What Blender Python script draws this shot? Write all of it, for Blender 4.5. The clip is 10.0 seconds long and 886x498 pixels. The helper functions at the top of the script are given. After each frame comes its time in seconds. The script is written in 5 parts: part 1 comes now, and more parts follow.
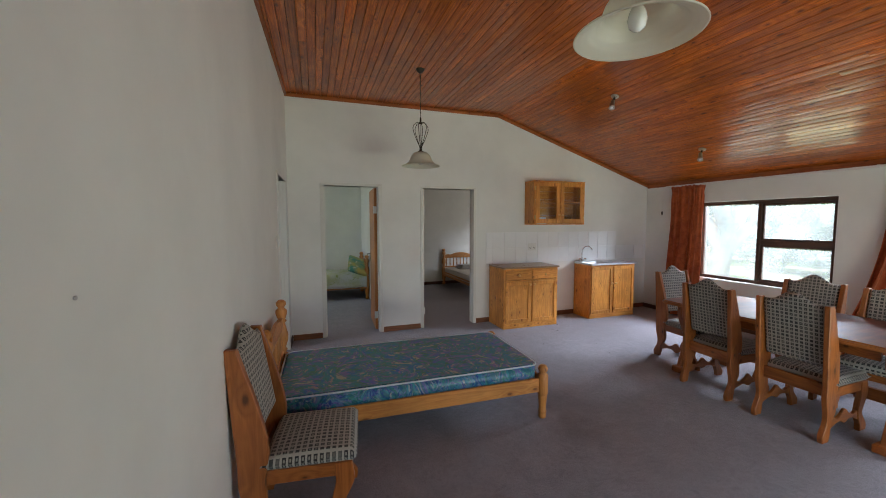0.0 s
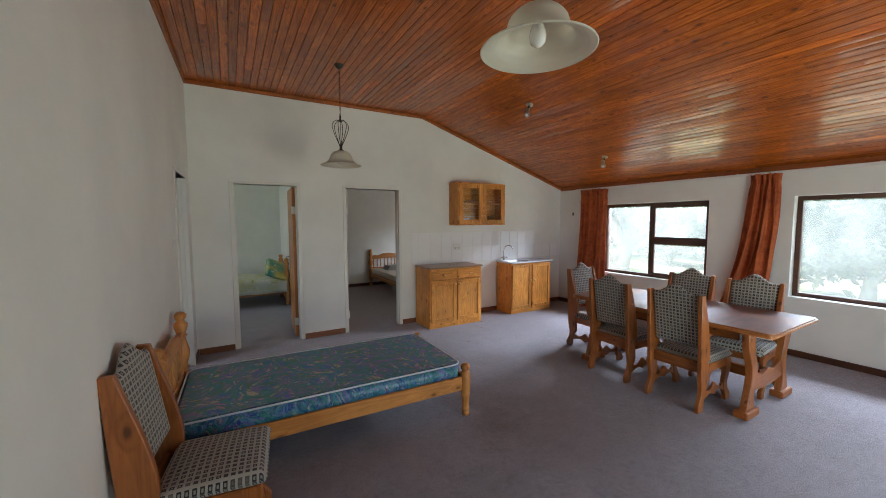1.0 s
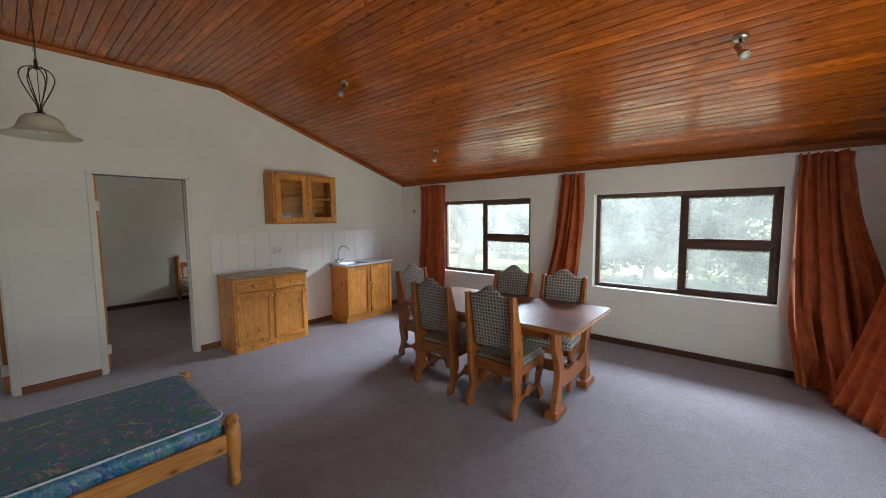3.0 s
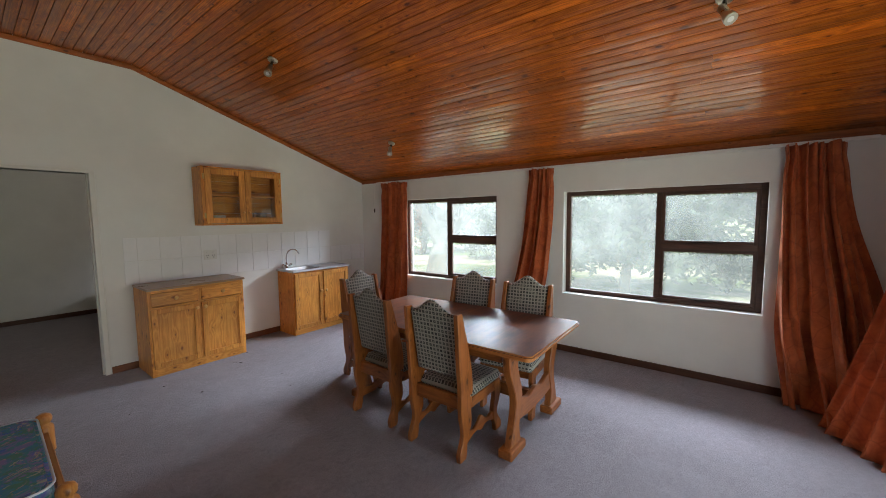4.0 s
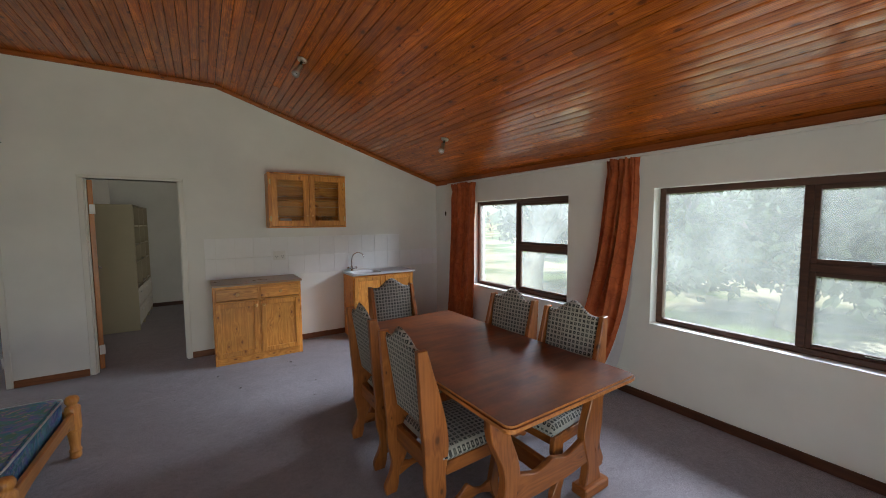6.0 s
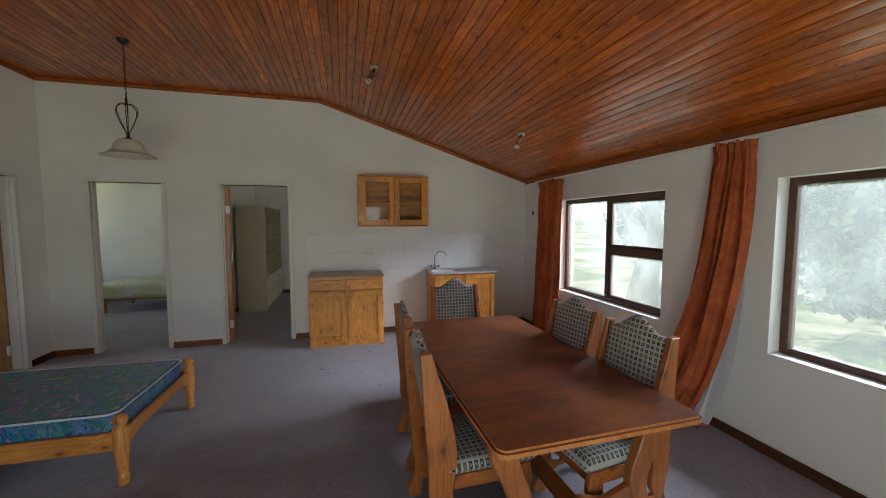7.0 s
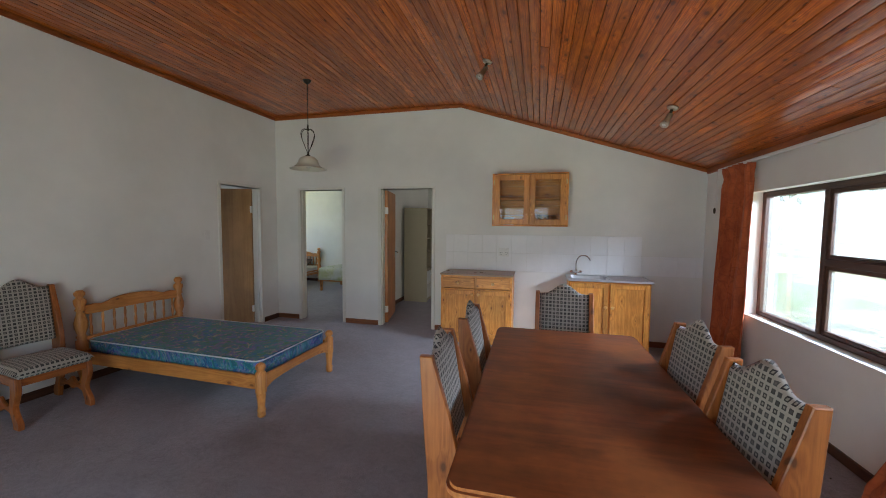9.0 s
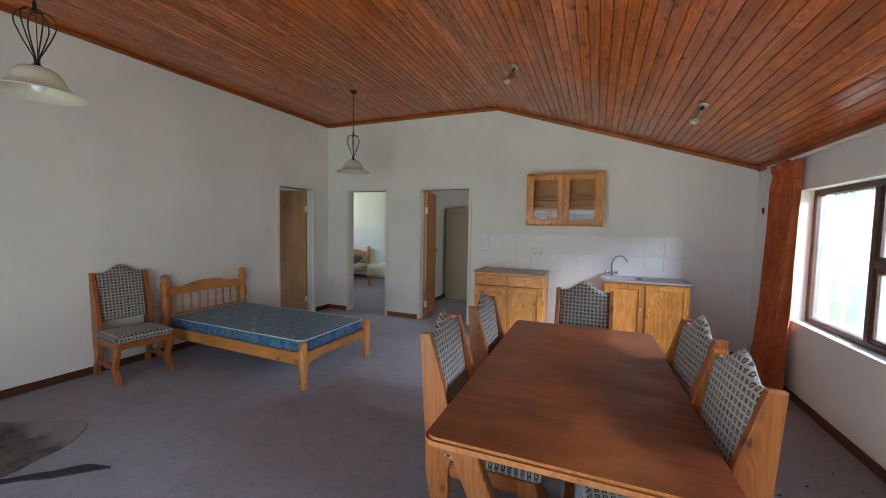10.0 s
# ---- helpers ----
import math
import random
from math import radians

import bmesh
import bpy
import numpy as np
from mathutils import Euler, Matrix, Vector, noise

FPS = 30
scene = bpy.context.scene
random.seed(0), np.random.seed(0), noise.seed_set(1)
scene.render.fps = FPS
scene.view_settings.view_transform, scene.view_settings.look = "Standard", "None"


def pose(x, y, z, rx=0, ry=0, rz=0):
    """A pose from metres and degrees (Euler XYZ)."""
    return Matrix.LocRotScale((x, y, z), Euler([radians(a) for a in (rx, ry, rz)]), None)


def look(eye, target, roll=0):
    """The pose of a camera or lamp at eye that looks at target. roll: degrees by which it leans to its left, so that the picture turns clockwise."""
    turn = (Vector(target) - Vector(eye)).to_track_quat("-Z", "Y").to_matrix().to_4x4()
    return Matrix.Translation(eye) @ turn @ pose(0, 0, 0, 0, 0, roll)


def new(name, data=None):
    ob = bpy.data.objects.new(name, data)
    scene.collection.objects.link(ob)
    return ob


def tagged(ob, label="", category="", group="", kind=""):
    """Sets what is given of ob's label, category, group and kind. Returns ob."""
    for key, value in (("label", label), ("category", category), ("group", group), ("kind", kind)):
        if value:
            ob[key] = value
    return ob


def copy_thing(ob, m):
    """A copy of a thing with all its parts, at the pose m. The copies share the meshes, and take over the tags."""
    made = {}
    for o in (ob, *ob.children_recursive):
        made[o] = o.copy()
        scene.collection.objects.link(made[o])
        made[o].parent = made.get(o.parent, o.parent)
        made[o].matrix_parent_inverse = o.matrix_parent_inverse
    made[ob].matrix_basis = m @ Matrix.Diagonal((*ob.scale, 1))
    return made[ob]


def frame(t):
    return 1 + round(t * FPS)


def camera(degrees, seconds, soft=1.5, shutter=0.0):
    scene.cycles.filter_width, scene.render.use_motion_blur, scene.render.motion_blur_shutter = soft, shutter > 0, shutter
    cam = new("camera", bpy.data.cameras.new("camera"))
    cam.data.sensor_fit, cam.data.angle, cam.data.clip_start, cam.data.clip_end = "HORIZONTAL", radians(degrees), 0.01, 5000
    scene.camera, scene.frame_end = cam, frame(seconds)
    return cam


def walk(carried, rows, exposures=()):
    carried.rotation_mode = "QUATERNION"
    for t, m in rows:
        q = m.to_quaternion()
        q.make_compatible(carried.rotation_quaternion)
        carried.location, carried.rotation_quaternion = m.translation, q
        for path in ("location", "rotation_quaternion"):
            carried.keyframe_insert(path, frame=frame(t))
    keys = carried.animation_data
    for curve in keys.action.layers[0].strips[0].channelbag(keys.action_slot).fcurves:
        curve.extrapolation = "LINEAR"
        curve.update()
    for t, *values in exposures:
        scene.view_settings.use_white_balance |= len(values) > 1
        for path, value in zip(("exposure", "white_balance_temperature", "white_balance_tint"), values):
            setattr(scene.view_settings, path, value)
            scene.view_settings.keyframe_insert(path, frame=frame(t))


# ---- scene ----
cam = camera(100.2, 10.0, soft=0.95)
EXPOSURE = 0.80
# seconds, stops against EXPOSURE, kelvin of the white balance
STOPS = [(0.0, 0.0, 6150), (2.0, -0.07, 6250), (4.5, -0.42, 6450), (6.5, -0.55, 6400), (8.0, -0.36, 6150), (10.0, 0.04, 5850)]
PATH = [
    (0, (0.312, -0.032, 1.547), (0.966, 1.853, 1.402), -0.1),
    (0.5, (0.334, -0.032, 1.552), (1.134, 1.795, 1.407), -0.2),
    (1, (0.378, -0.039, 1.57), (1.374, 1.689, 1.42), -0.2),
    (1.5, (0.501, -0.054, 1.564), (1.656, 1.571, 1.413), -0.4),
    (2, (0.698, -0.089, 1.556), (1.975, 1.443, 1.408), -0.4),
    (2.5, (0.899, -0.026, 1.551), (2.304, 1.388, 1.388), -0.4),
    (3, (1.192, 0.093, 1.567), (2.717, 1.376, 1.4), -0.5),
    (4.5, (2.058, 0.157, 1.563), (3.639, 1.37, 1.395), -0.6),
    (5, (2.312, 0.104, 1.574), (3.795, 1.437, 1.417), -0.7),
    (6.5, (3.029, -0.081, 1.565), (3.847, 1.738, 1.418), -0.1),
    (7, (3.274, -0.126, 1.55), (3.79, 1.802, 1.41), -0.0),
    (7.5, (3.479, -0.118, 1.541), (3.71, 1.864, 1.405), 0.2),
    (8, (3.693, -0.028, 1.538), (3.636, 1.966, 1.394), 0.3),
    (8.5, (3.841, 0.014, 1.526), (3.551, 1.989, 1.396), 0.5),
    (9, (4.049, 0.019, 1.506), (3.553, 1.952, 1.379), 0.5),
    (9.5, (4.215, -0.012, 1.488), (3.583, 1.881, 1.364), 0.6),
    (10, (4.342, -0.109, 1.471), (3.577, 1.734, 1.35), 1.0),
]
walk(cam, [(t, look(eye, target, roll)) for t, eye, target, roll in PATH], exposures=[(t, EXPOSURE + d, kelvin, 10) for t, d, kelvin in STOPS])

# ---- light ----
world = bpy.data.worlds.new("sky")
scene.world = world
world.use_nodes = True
wn = world.node_tree.nodes
sky = wn.new("ShaderNodeTexSky")
sky.sky_type = "NISHITA"
sky.sun_disc = False
sky.sun_elevation = radians(58)
sky.sun_rotation = radians(250)
wn["Background"].inputs["Strength"].default_value = 0.12
world.node_tree.links.new(sky.outputs[0], wn["Background"].inputs["Color"])
sun = new("sun", bpy.data.lights.new("sun", "SUN"))
sun.data.energy, sun.data.angle, sun.data.color = 5.0, radians(0.5), (1.0, 0.95, 0.87)
sun.matrix_world = look((-6, -2.2, 10), (0, 0, 0))



def daylight(eye, target, w, h, watts, color=(0.78, 0.875, 1.0)):
    """Area lamp added outside a window in place of sky or ground light."""
    lamp = new("daylight_fill", bpy.data.lights.new("daylight_fill", "AREA"))
    lamp.data.shape, lamp.data.size, lamp.data.size_y, lamp.data.energy, lamp.data.color = "RECTANGLE", w, h, watts, color
    lamp.matrix_world = look(eye, target)


MEADOW = (1.0, 0.95, 0.52)
# lamps added outside the glass door: sky, then light off the ground
daylight((3.0, -1.22, 1.06), (3.0, 5.0, 1.4), 2.6, 1.9, 26.0)
daylight((3.0, -2.1, -0.1), (3.0, 3.6, 2.7), 2.6, 1.3, 46.0, MEADOW)
for y, watts, glow in ((3.33, 380.0, 18.0), (0.77, 200.0, 7.0)):
    daylight((8.6, y, 2.9), (3.0, y, 0.7), 2.4, 0.8, watts)
    # lamps added below the windows for warm light thrown up by sunlit ground
    daylight((7.7, y, -0.05), (3.0, y, 1.75), 2.5, 1.1, glow, MEADOW)
# lamps added at unseen bedroom and passage openings to brighten those rooms
daylight((6.32, 7.05, 1.4), (1.4, 7.9, 1.7), 1.8, 1.1, 9.0, (1.0, 0.84, 0.72))
daylight((-3.6, 7.0, 1.9), (0.0, 7.3, 0.5), 1.9, 0.9, 17.0, (0.60, 0.77, 1.0))
daylight((-4.3, 7.0, 0.1), (-1.0, 7.0, 2.2), 1.9, 0.8, 62.0, (1.0, 0.92, 0.42))
daylight((-3.8, 3.6, 2.3), (-1.0, 3.6, 0.9), 0.8, 0.6, 130.0)


# ---- materials ----
class Mat:
    """A node material with a Principled shader and short ways to add nodes."""

    def __init__(self, name, rough=0.6, metal=0.0):
        self.mat = bpy.data.materials.new(name)
        self.mat.use_nodes = True
        self.tree = self.mat.node_tree
        self.bsdf = self.tree.nodes["Principled BSDF"]
        self.bsdf.inputs["Roughness"].default_value = rough
        self.bsdf.inputs["Metallic"].default_value = metal

    def node(self, kind, **inputs):
        n = self.tree.nodes.new("ShaderNode" + kind)
        for key, value in inputs.items():
            self.set(n, key, value)
        return n

    def set(self, n, key, value):
        socket = n.inputs[int(key[1:])] if key[0] == "i" and key[1:].isdigit() else n.inputs[key.replace("_", " ")]
        if isinstance(value, bpy.types.NodeSocket):
            self.tree.links.new(value, socket)
        else:
            socket.default_value = value

    def math(self, op, a, b=0.0, clamp=False):
        n = self.tree.nodes.new("ShaderNodeMath")
        n.operation, n.use_clamp = op, clamp
        self.set(n, "i0", a)
        self.set(n, "i1", b)
        return n.outputs[0]

    def coords(self, scale=(1, 1, 1), shift=True, rot=(0, 0, 0)):
        tc = self.node("TexCoord")
        mp = self.node("Mapping", Vector=tc.outputs["Object"], Scale=scale, Rotation=rot)
        if shift:
            info = self.node("ObjectInfo")
            self.set(mp, "Location", self.math("MULTIPLY", info.outputs["Random"], 37.0))
        return mp.outputs[0]

    def noise(self, vec, scale, detail=4.0, rough=0.5, distort=0.0):
        return self.node("TexNoise", Vector=vec, Scale=scale, Detail=detail, Roughness=rough, Distortion=distort).outputs[0]

    def ramp(self, fac, stops, mode="LINEAR"):
        n = self.node("ValToRGB", Fac=fac)
        n.color_ramp.interpolation = mode
        el = n.color_ramp.elements
        while len(el) < len(stops):
            el.new(0.5)
        for e, (p, c) in zip(el, stops):
            e.position, e.color = p, (*c, 1) if len(c) == 3 else c
        return n.outputs[0]

    def mix(self, fac, a, b, blend="MIX"):
        n = self.tree.nodes.new("ShaderNodeMix")
        n.data_type, n.blend_type = "RGBA", blend
        for key, value in ((0, fac), (6, a), (7, b)):
            if isinstance(value, bpy.types.NodeSocket):
                self.tree.links.new(value, n.inputs[key])
            else:
                n.inputs[key].default_value = (*value, 1) if isinstance(value, tuple) and len(value) == 3 else value
        return n.outputs[2]

    def bump(self, height, strength=0.3, distance=0.002):
        n = self.node("Bump", Height=height, Strength=strength, Distance=distance)
        self.set(self.bsdf, "Normal", n.outputs[0])

    def color(self, value):
        self.set(self.bsdf, "Base Color", value if isinstance(value, bpy.types.NodeSocket) else (*value, 1))

    def rough(self, value):
        self.set(self.bsdf, "Roughness", value)


def grey(v):
    return (v, v, v)


def paint(name, color, dirt=0.06, rough=0.6, bump=0.15):
    m = Mat(name, rough)
    v = m.coords(shift=False)
    big = m.noise(v, 0.9, 5, 0.6)
    fine = m.noise(v, 160, 3, 0.6)
    dark = tuple(c * (1 - 2.2 * dirt) for c in color)
    m.color(m.mix(m.ramp(big, [(0.35, grey(0)), (0.7, grey(1))]), dark, color))
    m.rough(m.math("ADD", m.math("MULTIPLY", big, 0.15), rough - 0.08))
    m.bump(m.math("ADD", m.math("MULTIPLY", fine, 0.5), m.math("MULTIPLY", m.noise(v, 14, 3), 1.2)), bump, 0.0015)
    return m.mat


def wood(name, axis, light, dark, rough=0.42, knots=0.5, coat=0.15, rings=1.0, island=0.0, flat="", stretch=0.55, gloss=0.25, stains=()):
    """Varnished pine whose grain runs along an axis of the object; flat: the thickness axis, then the one across the board."""
    m = Mat(name, rough)
    squash = [9.0, 9.0, 9.0]
    squash["xyz".index(axis)] = stretch
    if island:
        geo = m.node("NewGeometry")
        tc = m.node("TexCoord")
        off = m.node("CombineXYZ", X=m.math("MULTIPLY", geo.outputs["Random Per Island"], 91.0), Y=m.math("MULTIPLY", geo.outputs["Random Per Island"], 57.0), Z=0.0)
        add = m.node("VectorMath", i0=tc.outputs["Object"], i1=off.outputs[0])
        base = add.outputs[0]
    else:
        base = m.coords()
    mp = m.node("Mapping", Vector=base, Scale=tuple(squash)).outputs[0]
    # knots push the grain aside
    sep = m.node("SeparateXYZ", Vector=base)
    other = [sep.outputs[k] for k in range(3) if k != "xyz".index(axis)]
    across = sep.outputs["xyz".index(flat[1])] if flat else m.math("ADD", other[0], other[1])
    plane = m.node("CombineXYZ", X=m.math("MULTIPLY", across, 9.0), Y=m.math("MULTIPLY", sep.outputs["xyz".index(axis)], 4.5), Z=0.0)
    vor = m.node("TexVoronoi", Vector=plane.outputs[0], Scale=1.0, Randomness=1.0)
    vor.voronoi_dimensions = "2D"
    tint = m.node("SeparateColor", Color=vor.outputs["Color"])
    pick = m.math("GREATER_THAN", tint.outputs[0], 1.0 - knots)
    reach = m.math("DIVIDE", vor.outputs["Distance"], m.math("ADD", m.math("MULTIPLY", m.math("POWER", tint.outputs[1], 2.0), 1.2), 0.35))
    warp = m.noise(mp, 0.9, 4, 0.55, 0.6)
    if knots:
        bulge = m.math("MULTIPLY", m.ramp(vor.outputs["Distance"], [(0.05, grey(1)), (0.42, grey(0))]), pick)
        warp = m.math("ADD", warp, m.math("MULTIPLY", bulge, 0.14))
    grain = m.math("FRACT", m.math("MULTIPLY", warp, 9.0 * rings))
    grain = m.math("ABSOLUTE", m.math("SUBTRACT", grain, 0.5))
    fib = m.noise(m.node("Mapping", Vector=mp, Scale=(3, 3, 3)).outputs[0], 6.0, 5, 0.7)
    g = m.math("ADD", m.math("MULTIPLY", grain, 0.6), m.math("MULTIPLY", fib, 0.6))
    col = m.mix(m.ramp(g, [(0.22, grey(0)), (0.62, grey(1))]), dark, light)
    blotch = m.ramp(m.noise(base, 2.6, 4, 0.6), [(0.35, grey(0.78)), (0.65, grey(1.08))])
    col = m.mix(1.0, col, blotch, "MULTIPLY")
    if knots:
        halo = m.ramp(reach, [(0.10, grey(1)), (0.26, grey(0))])
        col = m.mix(m.math("MULTIPLY", m.math("MULTIPLY", halo, pick), 0.45), col, tuple(c * 0.75 for c in dark))
        near = m.ramp(m.math("ADD", reach, m.math("MULTIPLY", fib, 0.06)), [(0.08, grey(1)), (0.135, grey(0))])
        col = m.mix(m.math("MULTIPLY", m.math("MULTIPLY", near, pick), 0.85), col, (dark[0] * 0.28, dark[1] * 0.24, dark[2] * 0.3))
    if island:
        tone = m.ramp(geo.outputs["Random Per Island"], [(0.0, grey(1 - island)), (0.45, grey(1.0)), (0.8, grey(0.92)), (1.0, (1 + island, 1 + island, 1 + 0.8 * island))])
    else:
        info = m.node("ObjectInfo")
        tone = m.ramp(info.outputs["Random"], [(0.0, grey(0.84)), (1.0, grey(1.1))])
    col = m.mix(1.0, col, tone, "MULTIPLY")
    if island:
        line = m.noise(m.node("Mapping", Vector=base, Scale=(190, 1.6, 190)).outputs[0], 1.0, 3, 0.65)
        col = m.mix(1.0, col, m.ramp(line, [(0.36, (0.55, 0.48, 0.42)), (0.5, grey(1.0)), (0.66, grey(1.12))]), "MULTIPLY")
    for sx, sy, sr, k in stains:
        spread = m.node("Mapping", Vector=m.node("TexCoord").outputs["Object"], Location=(-sx, -sy * 0.55, 0.0), Scale=(1.0, 0.55, 0.0)).outputs[0]
        gap = m.node("VectorMath", i0=spread)
        gap.operation = "LENGTH"
        ragged = m.math("MULTIPLY", m.math("SUBTRACT", m.noise(m.node("TexCoord").outputs["Object"], 11, 4, 0.7), 0.5), 1.5)
        shape = m.ramp(m.math("ADD", m.math("DIVIDE", gap.outputs["Value"], sr), ragged), [(0.3, grey(1)), (1.0, grey(0))])
        col = m.mix(m.math("MULTIPLY", shape, k), col, (0.03, 0.012, 0.005))
    m.color(col)
    m.rough(m.math("ADD", m.math("MULTIPLY", fib, 0.25), rough - 0.12))
    m.set(m.bsdf, "Coat Weight", m.math("MULTIPLY", m.ramp(m.noise(m.node("Mapping", Vector=mp, Scale=(0.8, 0.8, 0.8)).outputs[0], 1.6, 4, 0.7), [(0.38, grey(0.25)), (0.6, grey(1.4))]), coat))
    m.bsdf.inputs["Coat Roughness"].default_value = gloss
    m.bump(g, 0.12, 0.001)
    if island:
        # every board lies a touch askew, and its varnish is streaked
        r1 = m.math("SUBTRACT", m.math("FRACT", m.math("MULTIPLY", geo.outputs["Random Per Island"], 53.0)), 0.5)
        r2 = m.math("SUBTRACT", m.math("FRACT", m.math("MULTIPLY", geo.outputs["Random Per Island"], 131.0)), 0.5)
        skew = m.node("CombineXYZ", X=m.math("MULTIPLY", r1, 0.07), Y=m.math("MULTIPLY", r2, 0.05), Z=0.0)
        leant = m.node("VectorMath", i0=geo.outputs["Normal"], i1=skew.outputs[0])
        unit = m.node("VectorMath", i0=leant.outputs[0])
        unit.operation = "NORMALIZE"
        streak = m.noise(m.node("Mapping", Vector=base, Scale=(70, 2.2, 70)).outputs[0], 1.0, 3, 0.6)
        wave = m.node("Bump", Height=streak, Strength=0.5, Distance=0.003, Normal=unit.outputs[0])
        m.set(m.bsdf, "Coat Normal", wave.outputs[0])
    return m.mat


def plain(name, color, rough=0.5, metal=0.0, var=0.08, scale=12.0, bump=0.05):
    m = Mat(name, rough, metal)
    v = m.coords()
    n = m.noise(v, scale, 5, 0.6)
    m.color(m.mix(n, tuple(c * (1 - 2 * var) for c in color), tuple(min(1, c * (1 + 2 * var)) for c in color)))
    m.rough(m.math("ADD", m.math("MULTIPLY", n, 0.2), rough - 0.1))
    m.bump(m.noise(v, scale * 8, 3), bump, 0.001)
    return m.mat


M_WALL = paint("wall_paint", (0.86, 0.86, 0.815))
M_REVEAL = paint("reveal_paint", (0.8, 0.8, 0.78), 0.04)
M_JAMB = paint("jamb_paint", (0.79, 0.78, 0.72), 0.04, 0.4, 0.05)
PINE_L, PINE_D = (0.82, 0.37, 0.068), (0.58, 0.19, 0.026)
M_PINE = {a: wood("pine_" + a, a, PINE_L, PINE_D, knots=0.55, coat=0.22) for a in "xyz"}
M_OAK = {a: wood("stained_pine_" + a, a, (0.40, 0.13, 0.027), (0.25, 0.072, 0.013), coat=0.2) for a in "xyz"}
M_BEDPINE = {a: wood("bed_pine_" + a, a, (0.62, 0.275, 0.068), (0.47, 0.17, 0.036)) for a in "xyz"}
M_CEIL = wood("ceiling_pine", "y", (0.62, 0.155, 0.009), (0.36, 0.068, 0.003), 0.45, 0.5, 0.7, 0.9, 0.28, "zx", 0.9, 0.07, ((5.9, -0.16, 0.08, 0.75), (5.93, -0.6, 0.12, 0.6), (5.94, 3.0, 0.05, 0.5)))
M_CEIL.node_tree.nodes["Principled BSDF"].inputs["Specular IOR Level"].default_value = 0.25
M_CORNICE = wood("cornice_pine", "y", (0.36, 0.10, 0.022), (0.24, 0.06, 0.012), 0.4)
# skirting brown, darkened in its colour for shade
M_SKIRT_SHADED = wood("skirting_shaded_x", "x", (0.11, 0.04, 0.018), (0.06, 0.02, 0.009), 0.45, 0)
M_FRAME = wood("window_frame_wood", "y", (0.105, 0.045, 0.025), (0.055, 0.022, 0.013), 0.5, 0)
M_KNOB = plain("turned_pine", (0.72, 0.40, 0.13), 0.3, 0, 0.1, 30)
M_DOOR = wood("door_veneer", "z", (0.42, 0.22, 0.072), (0.32, 0.155, 0.046), 0.4, 0, 0.2, 0.5)
# the same veneer with warm light put into its colour, for doors 1 and 2
M_DOOR_LIT = wood("lit_door_veneer", "z", (0.56, 0.21, 0.045), (0.42, 0.14, 0.028), 0.4, 0, 0.2, 0.5)
M_STEEL = plain("steel", (0.62, 0.62, 0.63), 0.5, 1.0, 0.03, 8, 0.01)
M_CHROME = plain("chrome", (0.75, 0.75, 0.75), 0.15, 1.0, 0.03, 30)
M_IRON = plain("bronzed_iron", (0.05, 0.042, 0.03), 0.5, 0.7, 0.2, 40)
M_TILE = plain("white_tile", (0.85, 0.85, 0.84), 0.45, 0.0, 0.03, 6)
M_GROUT = plain("grout", (0.79, 0.785, 0.765), 0.8, 0.0, 0.1, 60)
M_WHITE = plain("white_plastic", (0.78, 0.77, 0.73), 0.4, 0.0, 0.03, 20)
M_DARK = plain("dark_gap", (0.02, 0.017, 0.014), 0.7)


